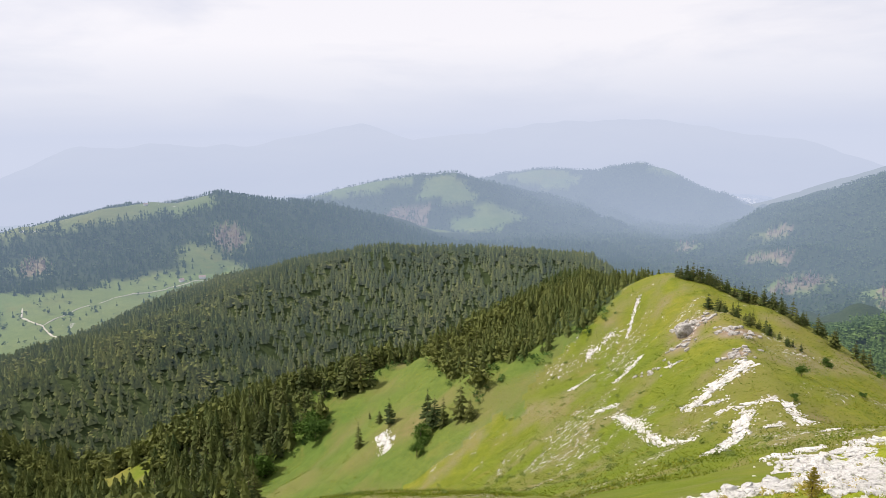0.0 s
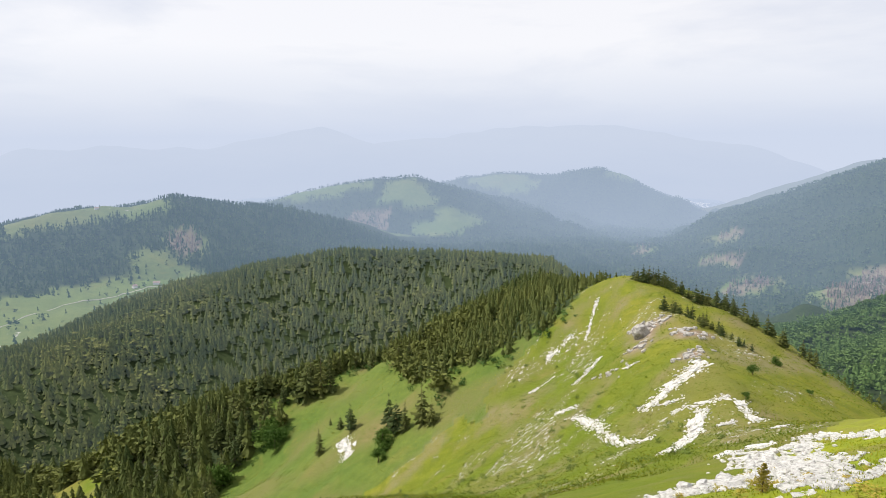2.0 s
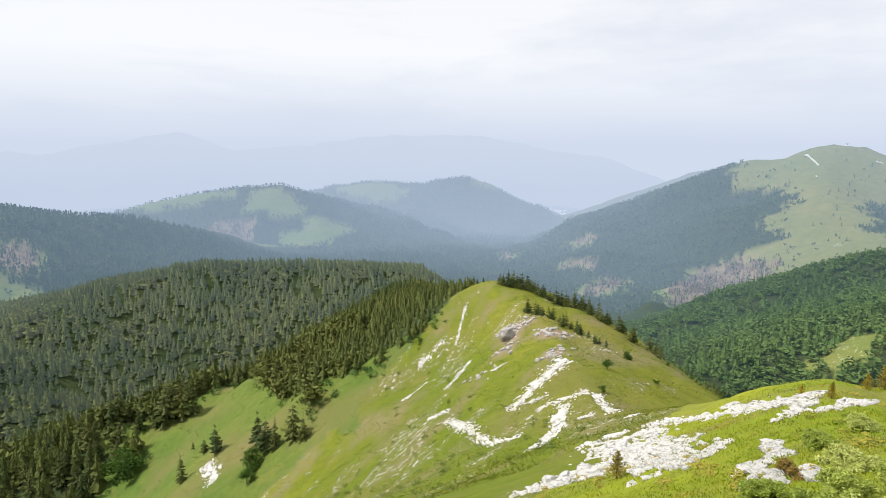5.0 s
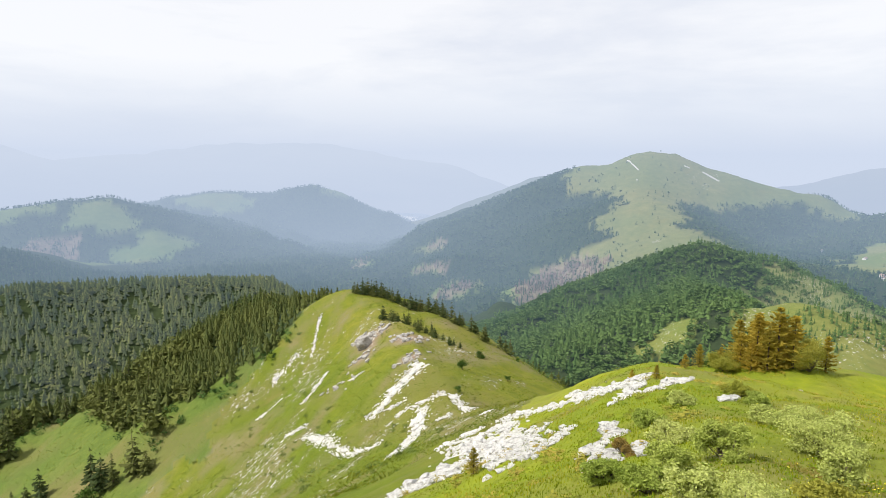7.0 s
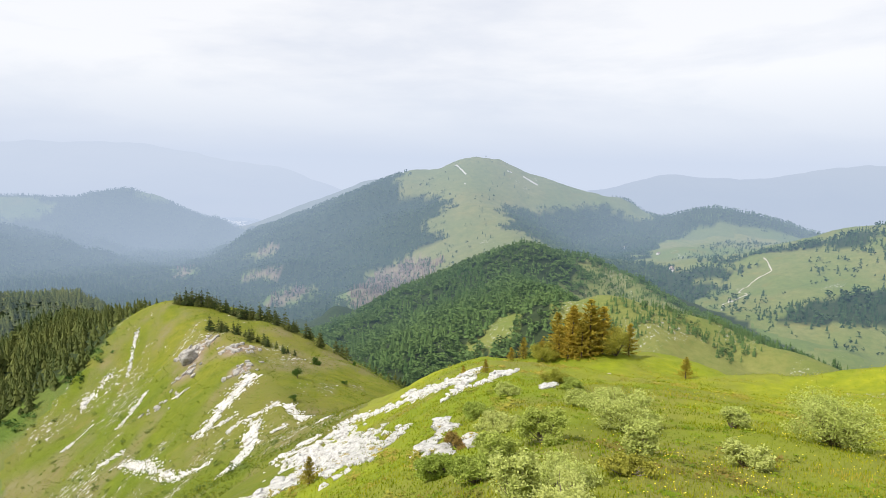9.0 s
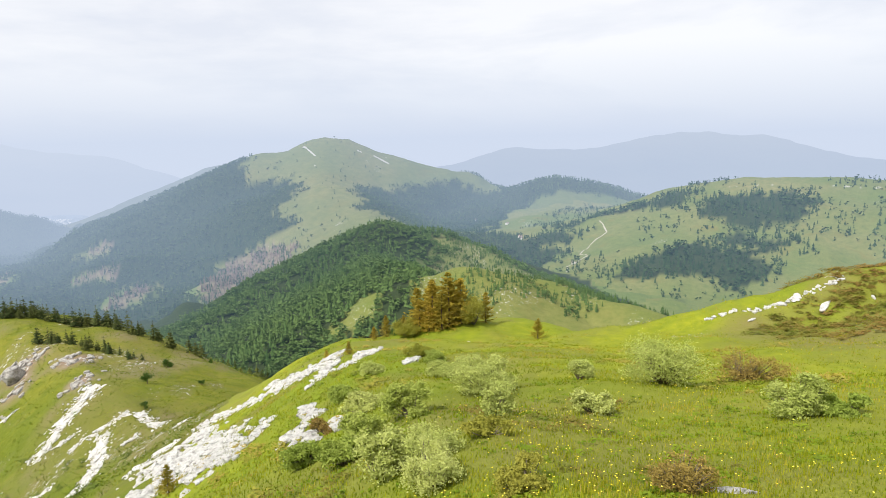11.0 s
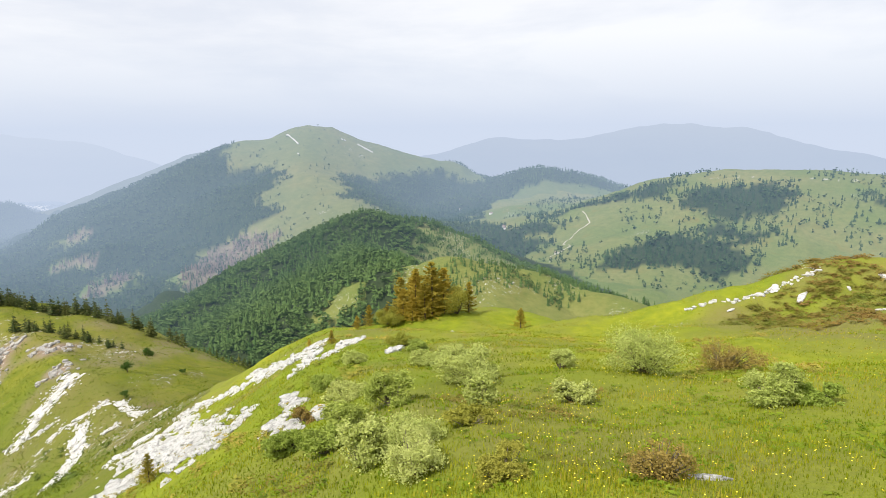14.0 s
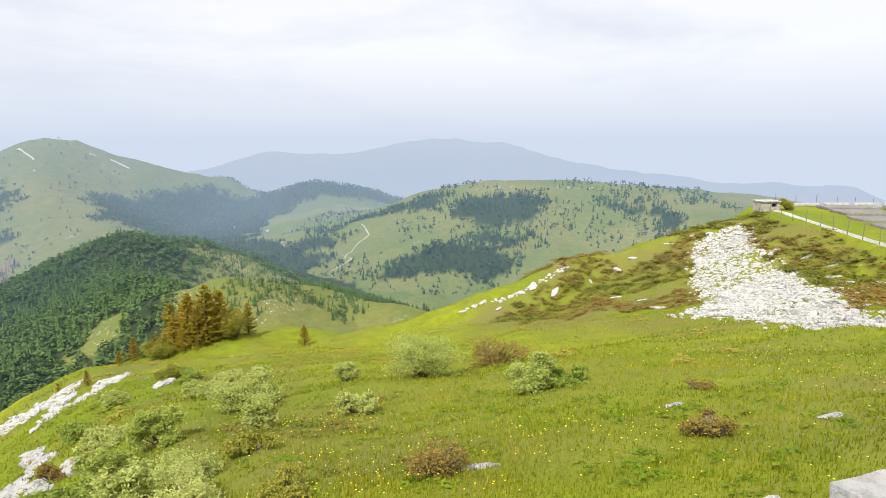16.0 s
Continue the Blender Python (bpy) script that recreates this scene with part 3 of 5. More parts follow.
rock = strip_mask(px, py) * (0.58 + 0.36 * fbm(px, py, 3, 3, 30))
rock = np.where(np.hypot(px, py) > 600, 0.72 * rock, rock)
rock = np.maximum(rock, inside(px, py, SCREE) * (0.55 + 0.2 * fbm(px, py, 3, 3, 29)))
rock = np.where((flat_kind == 1) & (py > px + 8) & (px > -5), np.maximum(rock, np.clip(0.275 + 0.27 * fbm(0.36 * (0.84 * px + 0.54 * py), 0.84 * py - 0.54 * px, 4.0, 4, 38) + 0.16 * fbm(px, py, 22, 3, 39), 0, 0.45)), rock)
rock = np.where(np.isin(flat_kind, (4, 5)) & ~WOODED.ravel(), np.clip(np.maximum(rock, np.where(flat_kind == 4, 0.38, 0.32) + 0.26 * fbm(px, py, 26, 5, 33)), 0, 0.42), rock)
rock = np.where((flat_kind == 10) & ~WOODED.ravel(), np.maximum(rock, 0.10 + 0.30 * fbm(px, py, 70, 4, 34)), rock)
rock = np.where((flat_kind == 8) & ~WOODED.ravel(), np.maximum(rock, 0.06 + 0.34 * fbm(px, py, 80, 4, 35)), rock)
rock = np.where((flat_kind == 0) & (px > 40) & (py < 20), np.maximum(rock, 0.08 + 0.30 * fbm(px, py, 5, 4, 36)), rock)
rock = np.where(flat_kind == 12, 0.10 + 0.42 * fbm(px, py, 90, 4, 37) * (np.hypot(px, py) > 2800), rock)
bare = np.where((flat_kind == 1) & (py > px + 8), np.clip(np.maximum(1.5 * (rock - 0.34), 0.9 * fbm(0.5 * (0.84 * px + 0.54 * py), 0.84 * py - 0.54 * px, 8.0, 4, 43) - 0.22), 0, 0.4), 0.0)
broken = crag_mask(px, py)
bare, rock = np.maximum(bare, broken), np.maximum(rock, 0.46 * broken)
for zone in (CLEARCUT, *BURNT):
    bare = np.maximum(bare, 0.75 * inside(px + 14 * slope_noise, py, zone))
dry = np.clip(np.where(flat_kind == 2, 0.06 + 0.5 * fbm(px, py, 18, 4, 41), np.where(flat_kind == 1, 0.04 + 0.45 * fbm(px, py, 24, 4, 41), np.where(flat_kind == 0, 0.42 * fbm(px, py, 6, 4, 42) + 0.10 * (py > 0.45 * px) + 0.22 * (px > 36) * (py < 12), 0))), 0, 0.75)
LABELS = {"meadow": "steep flowering summit meadow of bright green grass", "knoll": "grassy knoll with strips of bare white limestone",
          "forest_hill": "low hill covered all over by dark spruce forest", "valley": "hazy valley floor with pasture and woods",
          "cone_hill": "cone-shaped hill, forested on its shaded flank", "green_spur": "green grassy spur with scattered rocks and small spruces",
          "west_hill": "forested hill above a pale green pasture", "north_hill": "distant hill with woods, fields and a brown clear-cut",
          "peak": "broad mountain with a green grassy top and forested flanks", "dome": "small dark forested dome in the distance",
          "plateau": "rolling green plateau with clumps of trees and pale rocks", "far_valley": "distant hazy valley floor with pale fields", "terrace": "level grassy terrace by an old stone bunker"}
for number, land_name in enumerate(LANDS):
    some = quads[face_kind == number]
    if not len(some):
        continue
    used, renumbered = np.unique(some, return_inverse=True)
    me = mesh_from(land_name, np.stack([px, py, GZ.ravel()], -1)[used], renumbered.reshape(-1, 4), smooth=True, sides=4)
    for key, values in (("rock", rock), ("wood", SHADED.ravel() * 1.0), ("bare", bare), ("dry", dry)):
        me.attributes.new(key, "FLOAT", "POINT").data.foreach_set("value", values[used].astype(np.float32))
    title = "ground_" + land_name if number in (0, 1, 2, 4, 5, 11) else "backdrop_" + land_name
    tagged(part(title, me, M[land_name]), LABELS[land_name], "mountain" if number > 3 else "ground", kind="structure")

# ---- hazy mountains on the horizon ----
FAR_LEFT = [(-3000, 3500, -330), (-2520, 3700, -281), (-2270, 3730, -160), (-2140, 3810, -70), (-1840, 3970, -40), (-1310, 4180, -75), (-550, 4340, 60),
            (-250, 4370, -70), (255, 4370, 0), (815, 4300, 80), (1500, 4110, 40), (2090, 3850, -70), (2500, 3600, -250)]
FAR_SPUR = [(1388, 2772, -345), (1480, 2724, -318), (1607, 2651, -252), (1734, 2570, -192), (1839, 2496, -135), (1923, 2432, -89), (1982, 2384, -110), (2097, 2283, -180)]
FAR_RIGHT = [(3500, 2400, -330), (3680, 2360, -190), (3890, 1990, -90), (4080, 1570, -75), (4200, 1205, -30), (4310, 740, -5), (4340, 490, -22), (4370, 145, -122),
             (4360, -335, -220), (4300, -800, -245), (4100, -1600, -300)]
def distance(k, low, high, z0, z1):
    """Haze colour for the farthest ranges to emit, paler towards their crests, with faint drifts."""
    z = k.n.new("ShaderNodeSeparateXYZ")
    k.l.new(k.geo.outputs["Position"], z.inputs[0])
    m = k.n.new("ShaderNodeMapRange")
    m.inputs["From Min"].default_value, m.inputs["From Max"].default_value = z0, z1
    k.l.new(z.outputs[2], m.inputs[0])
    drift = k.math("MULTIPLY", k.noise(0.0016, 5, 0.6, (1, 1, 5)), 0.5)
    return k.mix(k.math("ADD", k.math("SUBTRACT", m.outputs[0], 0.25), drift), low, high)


# slopes mostly covered by emitted haze colour, little of their own shows
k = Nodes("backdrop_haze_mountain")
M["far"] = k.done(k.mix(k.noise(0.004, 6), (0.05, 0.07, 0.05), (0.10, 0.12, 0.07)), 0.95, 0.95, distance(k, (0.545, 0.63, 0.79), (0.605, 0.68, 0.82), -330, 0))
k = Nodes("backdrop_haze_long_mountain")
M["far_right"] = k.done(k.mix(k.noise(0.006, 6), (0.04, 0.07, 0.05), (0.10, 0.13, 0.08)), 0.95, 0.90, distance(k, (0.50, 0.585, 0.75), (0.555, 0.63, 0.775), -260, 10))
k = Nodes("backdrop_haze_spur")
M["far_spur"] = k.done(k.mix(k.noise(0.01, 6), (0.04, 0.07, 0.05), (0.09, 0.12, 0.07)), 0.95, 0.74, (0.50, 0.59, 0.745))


def far_mountain(crest, az0, az1, r0, r1, fall, material, label):
    a, r = np.meshgrid(np.radians(np.arange(az0, az1, 0.35)), np.linspace(r0, r1, 60), indexing="ij")
    x, y = r * np.sin(a), r * np.cos(a)
    z = ridge(x, y, crest, fall, fall, 60) + 24 * fbm(x, y, 320, 4, 51)
    n, m = a.shape
    i = np.arange(n * m).reshape(n, m)
    q = np.stack([i[:-1, :-1], i[1:, :-1], i[1:, 1:], i[:-1, 1:]], -1).reshape(-1, 4)
    me = mesh_from("backdrop", np.stack([x, y, z], -1).reshape(-1, 3), q, smooth=True, sides=4)
    tagged(part("backdrop_mountain", me, material), label, "mountain", kind="structure")


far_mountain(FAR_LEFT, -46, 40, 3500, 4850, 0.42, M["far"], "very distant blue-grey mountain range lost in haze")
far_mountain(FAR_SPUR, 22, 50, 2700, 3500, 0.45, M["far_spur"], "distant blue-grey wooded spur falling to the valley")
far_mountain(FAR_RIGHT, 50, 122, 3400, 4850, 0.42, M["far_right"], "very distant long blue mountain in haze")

# ---- trees ----
rng = np.random.default_rng(7)


def spruce_shape(whorls, branches, seed, wide=0.24):
    """Whorls of drooping boughs, each a small roof of two faces, one unit high."""
    g = np.random.default_rng(seed)
    co, tris = [], []
    for w in range(whorls):
        u = (w + g.uniform(0.1, 0.9)) / whorls
        z, reach, turn = 1.0 - 0.93 * u, wide * (0.07 + 0.93 * u**0.85), g.uniform(0, 6.28)
        for b in range(branches):
            a = turn + 6.2832 * b / branches + g.normal(0, 0.15)
            r, half = reach * g.uniform(0.7, 1.2), 3.6 / branches * reach * g.uniform(0.45, 0.7)
            ca, sa = math.cos(a), math.sin(a)
            low = z - r * g.uniform(0.35, 0.75)
            n = len(co)
            co += [(0, 0, min(1.0, z + 0.75 / whorls)), (0.62 * r * ca - half * sa, 0.62 * r * sa + half * ca, max(0.0, low - 0.01)), (r * ca, r * sa, max(0.01, low)),
                   (0.62 * r * ca + half * sa, 0.62 * r * sa - half * ca, max(0.0, low - 0.01))]
            tris += [(n, n + 1, n + 2), (n, n + 2, n + 3)]
    return np.array(co), np.array(tris)


def leaf_crown(tips, leaves, seed, leaf, width=0.5, low=0.12, spread=0.085):
    """Leaves gathered about the ends of many branches in an uneven dome, one unit high."""
    g = np.random.default_rng(seed)
    lobes = g.normal(0, 0.42, (7, 3)) * np.array([1, 1, 0.8])
    sizes = g.uniform(0.32, 0.6, 7)
    ends = []
    while len(ends) < tips:
        p, which = g.normal(0, 0.6, 3), len(ends) % 7
        p = lobes[which] + p / max(1.0, np.linalg.norm(p)) * sizes[which]
        if np.linalg.norm(p) < 1.15 and p[2] > -0.8:
            ends.append(p)
    ends = np.array(ends) * np.array([width, width, (1 - low) / 2]) + np.array([0, 0, (1 + low) / 2])
    c = np.repeat(ends, leaves, 0) + g.normal(0, spread, (tips * leaves, 3)) * np.array([1.2, 1.2, 0.8])
    c[:, 2] = np.maximum(c[:, 2], 0.02)
    axis = g.normal(0, 1, (len(c), 3))
    axis[:, 2] = np.abs(axis[:, 2]) * 0.6
    axis /= np.linalg.norm(axis, axis=1)[:, None]
    side = np.cross(axis, g.normal(0, 1, (len(c), 3)))
    side /= np.linalg.norm(side, axis=1)[:, None]
    size = leaf * g.uniform(0.6, 1.3, (len(c), 1))
    co = np.stack([c - axis * size, c + side * size * 0.55, c + axis * size, c - side * size * 0.55], 1).reshape(-1, 3)
    n = np.arange(len(c))[:, None] * 4
    return co, np.concatenate([n + np.array([[0, 1, 2]]), n + np.array([[0, 2, 3]])]), ends


def planted(shapes, x, y, z, high, wide, tone):
    """Joined copies of the shapes, each turned at random. Returns points, triangles and tones."""
    pick = rng.integers(0, len(shapes), len(x))
    turn = rng.uniform(0, 6.28, len(x))
    co, tris, tones, n = [], [], [], 0
    for s, (sc, st) in enumerate(shapes):
        i = np.flatnonzero(pick == s)
        if not len(i):
            continue
        c, sn = np.cos(turn[i])[:, None], np.sin(turn[i])[:, None]
        p = np.stack([(c * sc[:, 0] - sn * sc[:, 1]) * wide[i, None] + x[i, None], (sn * sc[:, 0] + c * sc[:, 1]) * wide[i, None] + y[i, None],
                      sc[:, 2] * high[i, None] + z[i, None]], -1)
        co.append(p.reshape(-1, 3))
        tris.append((st[None] + (n + np.arange(len(i)) * len(sc))[:, None, None]).reshape(-1, 3))
        tones.append(np.repeat(tone[i], len(sc)))
        n += len(i) * len(sc)
    return np.concatenate(co), np.concatenate(tris), np.concatenate(tones)


def stand(name, x, y, low, high, round_share, spruces, rounds, material, label, wide=1.0):
    """A stretch of forest as one object."""
    z, _ = land(x, y)
    tall = rng.uniform(low, high, len(x)) * (1 + 0.12 * fbm(x, y, 35, 2, 61))
    tall = tall * np.clip(0.26 + np.hypot(x - 66, y - 183) / 200, 0.26, 1)
    tone = np.clip(rng.normal(0.4, 0.18, len(x)) + 0.25 * fbm(x, y, 60, 3, 62), 0, 1)
    leafy = rng.random(len(x)) + 0.5 * fbm(x, y, 45, 2, 63) < round_share
    sets = []
    for which, shapes, w, t in ((~leafy, spruces, 1.0, 1.0), (leafy, rounds, 1.0, 0.8)):
        if which.any():
            co, tris, tn = planted(shapes, x[which], y[which], z[which] - 0.3, tall[which] * t, tall[which] * t * wide * w, tone[which])
            sets.append((co, tris, tn if shapes is spruces else np.clip(tn + 0.35, 0, 1)))
    n, co, tris, tn = 0, [], [], []
    for c, t, o in sets:
        co.append(c), tris.append(t + n), tn.append(o)
        n += len(c)
    me = mesh_from(name, np.concatenate(co), np.concatenate(tris), np.concatenate(tn))
    tagged(part(name, me, material), label, "forest", kind="stuff")


def sow(x0, x1, y0, y1, area, kinds, keep=None):
    """Random places in a box of the plan, one for each so many square metres, where forest stands on those landforms."""
    n = int((x1 - x0) * (y1 - y0) / area)
    x, y = rng.uniform(x0, x1, n), rng.uniform(y0, y1, n)
    _, kind = land(x, y, False)
    ok = np.isin(kind, kinds) & (wooded(x, y, kind) if keep is None else keep(x, y, kind))
    return x[ok], y[ok]


near_spruces = [spruce_shape(9, 5, s, 0.25) for s in range(6)]
mid_spruces = [spruce_shape(4, 4, 20 + s, 0.26) for s in range(6)]
far_spruces = [spruce_shape(2, 4, 40 + s, 0.27) for s in range(4)]
near_rounds = [leaf_crown(35, 4, 60 + s, 0.10, 0.42, 0.05, 0.06)[:2] for s in range(4)]
mid_rounds = [leaf_crown(22, 2, 70 + s, 0.13, 0.42, 0.05, 0.07)[:2] for s in range(4)]
far_rounds = [leaf_crown(9, 1, 80 + s, 0.24, 0.36, 0.05, 0.04)[:2] for s in range(4)]

x, y = sow(-265, 75, 140, 340, 23, (1, 2, 3))
edge = (x > -112) & (x < 12) & (y < 268) & (np.cumsum((x > -112) & (x < 12) & (y < 268)) <= 170)
edge_spruces = np.stack([x[edge], y[edge]], -1)
x, y = x[~edge], y[~edge]
stand("spruce_forest", x, y, 9, 16, 0.12, near_spruces, near_rounds, M["spruce"], "dense dark green spruce forest below the knoll", 1.15)
x, y = sow(-480, 220, 340, 900, 33, (1, 2, 3))
stand("spruce_forest", x, y, 7.5, 12, 0.08, mid_spruces, mid_rounds, M["mid_wood"], "dense spruce forest over the low hill", 1.4)
x, y = sow(-6, 75, 163, 300, 8, (1, 2, 3))
stand("spruce_forest", x, y, 8, 14, 0.15, mid_spruces, mid_rounds, M["spruce"], "young spruce wood climbing to the crest of the knoll", 1.25)
x, y = sow(75, 240, 120, 420, 40, (1, 2, 3))
stand("spruce_forest", x, y, 6, 10, 0.2, mid_spruces, mid_rounds, M["spruce"], "spruce wood on the back of the knoll", 1.3)
x, y = sow(180, 760, 150, 700, 34, (3, 4, 5))
stand("mixed_forest", x, y, 7, 11, 0.75, mid_spruces, mid_rounds, M["cone_wood"], "mixed green forest on the flank of the cone hill", 1.3)
x, y = sow(330, 760, 60, 520, 19, (3, 4, 5), lambda x, y, k: ~wooded(x, y, k) & (fbm(x, y, 50, 3, 71) + 0.0022 * (x - 400) + 0.45 * (k == 4) > 0.0))
stand("scattered_spruces", x, y, 2.5, 7, 0.2, mid_spruces, mid_rounds, M["cone_wood"], "small dark spruces scattered over the rocky slope")
x, y = sow(-1000, 480, 850, 1800, 70, (3, 6), lambda x, y, k: wooded(x, y, k) & ((x < 0) | (k == 3) & (x < 350 + 0.1 * y)))
stand("backdrop_forest", x, y, 9, 15, 0.15, far_spruces, far_rounds, M["west_wood"], "dark forest on the hill across the pasture")
x, y = sow(-700, 1300, 1800, 3200, 170, (3, 7, 12), lambda x, y, k: wooded(x, y, k) & ((k != 3) | (x < 450) | (y > 2000)))
stand("backdrop_forest", x, y, 7, 12, 0.5, far_spruces, far_rounds, M["north_wood"], "distant forest on the hazy northern hill", 1.3)
x, y = sow(350, 2100, 600, 2000, 85, (3, 8), lambda x, y, k: wooded(x, y, k) & ((k != 3) | (x >= 450) | (y < 1600)) & (y < 2000))
stand("backdrop_forest", x, y, 7, 11, 0.6, far_spruces, far_rounds, M["peak_wood"], "distant forest on the flanks of the mountain", 1.3)
x, y = sow(850, 1900, -400, 1000, 110, (3, 10))
stand("backdrop_forest", x, y, 8, 14, 0.45, mid_spruces, far_rounds, M["plateau_wood"], "clumps of dark forest on the plateau", 1.1)
x, y = sow(1500, 2300, 400, 1100, 150, (9,))
stand("backdrop_forest", x, y, 9, 14, 0.4, far_spruces, far_rounds, M["dome_wood"], "dark forest on the small distant dome", 1.2)
x, y = sow(650, 1900, -350, 700, 260, (10, 3), lambda x, y, k: ~wooded(x, y, k) & (fbm(x, y, 130, 4, 72) > 0.18))
stand("scattered_trees", x, y, 5, 12, 0.6, far_spruces, far_rounds, M["plateau_wood"], "single trees dotted over the green plateau", 1.2)
x, y = sow(-800, -200, 700, 1400, 800, (3, 6), lambda x, y, k: inside(x, y, PASTURE))
stand("scattered_trees", x, y, 6, 13, 0.5, far_spruces, far_rounds, M["west_wood"], "single trees and bushes on the pasture", 1.2)
x, y = sow(950, 1700, 850, 1600, 1800, (8,), lambda x, y, k: inside(x, y, PEAK_GRASS))
stand("scattered_trees", x, y, 5, 12, 0.6, far_spruces, far_rounds, M["peak_wood"], "single dark trees on the mountain pasture", 1.2)

for zone, area in ((BURNT[0], 70), (BURNT[1], 120), (BURNT[2], 90), (BURNT[3], 90), (BURNT[4], 90), (BURNT[5], 75), (BURNT[6], 75), (CLEARCUT, 240)):
    zx, zy = [p[0] for p in zone], [p[1] for p in zone]
    x, y = sow(min(zx) - 30, max(zx) + 30, min(zy) - 30, max(zy) + 30, area, (3, 6, 7, 8, 12), lambda x, y, k: inside(x + 20 * vnoise(x / 25, y / 25, 5), y, zone))
    if len(x) > 3:
        stand("backdrop_dead_trees", x, y, 10, 17, 0.0, far_spruces, far_rounds, M["dead_wood"], "bleached grey-brown dead trees on the slope", 0.5)
        stand("backdrop_forest", x[::3] + 6, y[::3], 8, 15, 0.3, far_spruces, far_rounds, M["peak_wood"], "surviving green trees between dead ones")

# ---- single things ----
def ground_z(x, y):
    return float(land(np.array([float(x)]), np.array([float(y)]))[0][0])


def thing(name, x, y, label, category, group="", turn=0.0, z=None):
    ob = new(name)
    ob.matrix_basis = pose(x, y, ground_z(x, y) if z is None else z, 0, 0, turn)
    return tagged(ob, label, category, group)


def tube(path, radii, sides=6):
    """A tapering tube along a path of points."""
    co, tris = [], []
    for (x, y, z), r in zip(path, radii):
        co += [(x + r * math.cos(6.2832 * s / sides), y + r * math.sin(6.2832 * s / sides), z) for s in range(sides)]
    for i in range(len(path) - 1):
        for s in range(sides):
            a, b = i * sides + s, i * sides + (s + 1) % sides
            tris += [(a, b, b + sides), (a, b + sides, a + sides)]
    return np.array(co), np.array(tris)


def joined(pieces):
    co, tris, n = [], [], 0
    for c, t in pieces:
        co.append(np.asarray(c)), tris.append(np.asarray(t) + n)
        n += len(c)
    return np.concatenate(co), np.concatenate(tris)


def spruce_crown(whorls, branches, seed, wide=0.2, bottom=0.06, wild=0.0, spray=0.3):
    """Drooping boughs in whorls, each a roof-shaped spray with side sprays, one unit high."""
    g = np.random.default_rng(seed)
    co, tris = [], []
    for w in range(whorls):
        u = (w + g.uniform(-0.3, 0.3)) / whorls
        z = 1.0 - (1 - bottom) * max(0.0, u)
        reach = wide * (0.08 + 0.92 * max(0.0, u) ** 0.8)
        turn = g.uniform(0, 6.28)
        for b in range(branches):
            a = turn + 6.2832 * b / branches + g.normal(0, 0.16)
            r = reach * g.uniform(0.7 - 0.3 * wild, 1.18 + 0.25 * wild)
            d, s = np.array([math.cos(a), math.sin(a), 0]), np.array([-math.sin(a), math.cos(a), 0])
            drop = r * g.uniform(0.15 - 0.5 * wild, 0.55)
            z += g.normal(0, 0.03 * wild)
            root, tip = np.array([0, 0, z + 0.02]), d * r + np.array([0, 0, z - drop + 0.06 * r])
            for along, half in ((0.55, spray), (0.8, 0.8 * spray)):
                mid = d * r * along + np.array([0, 0, z - drop * along * 0.8])
                left, right = mid + s * r * half - np.array([0, 0, 0.10 * r]), mid - s * r * half - np.array([0, 0, 0.10 * r])
                ridge_pt = mid + np.array([0, 0, 0.05 * r])
                n = len(co)
                co += [root, left, ridge_pt, right, tip if along > 0.6 else mid + d * r * 0.22]
                tris += [(n, n + 1, n + 2), (n, n + 2, n + 3), (n + 2, n + 1, n + 4), (n + 2, n + 4, n + 3)]
    return np.array(co), np.array(tris)


def needle_crown(whorls, branches, seed, wide):
    """Tiers of ragged boughs, each set with small sprays of needles, one unit high."""
    g = np.random.default_rng(seed)
    n, steps = whorls * branches, 8
    u = np.repeat((np.arange(whorls) + g.uniform(0.2, 0.8, whorls)) / whorls, branches) + g.normal(0, 0.008, n)
    a = np.repeat(g.uniform(0, 6.28, whorls), branches) + np.tile(np.arange(branches) * 6.2832 / branches, whorls) + g.normal(0, 0.2, n)
    reach = wide * (0.07 + 0.93 * np.clip(u, 0, 1) ** 0.9) * g.uniform(0.55, 1.2, n)
    lift = g.uniform(-0.30, 0.12, n)
    along = np.tile(np.linspace(0.18, 1.0, steps), n)
    i = np.repeat(np.arange(n), steps)
    d = np.stack([np.cos(a[i]), np.sin(a[i]), lift[i] + 0.25 * along**2], -1)
    c = d * (reach[i] * along)[:, None] + np.stack([0 * along, 0 * along, 0.985 - 0.93 * u[i]], -1) + g.normal(0, 0.007, (len(i), 3))
    c = np.repeat(c, 3, 0)
    axis = np.repeat(d, 3, 0) + g.normal(0, 0.45, (len(c), 3)) * np.array([1, 1, 0.5])
    axis /= np.linalg.norm(axis, axis=1)[:, None]
    side = np.cross(axis, g.normal(0, 1, (len(c), 3)))
    side /= np.linalg.norm(side, axis=1)[:, None]
    size = 0.034 * g.uniform(0.6, 1.3, (len(c), 1))
    co = np.stack([c - axis * size, c + side * size * 0.36, c + axis * size, c - side * size * 0.36], 1).reshape(-1, 3)
    co[:, 2] = np.clip(co[:, 2], 0.01, 1.02)
    k = np.arange(len(c))[:, None] * 4
    return co, np.concatenate([k + np.array([[0, 1, 2]]), k + np.array([[0, 2, 3]])])


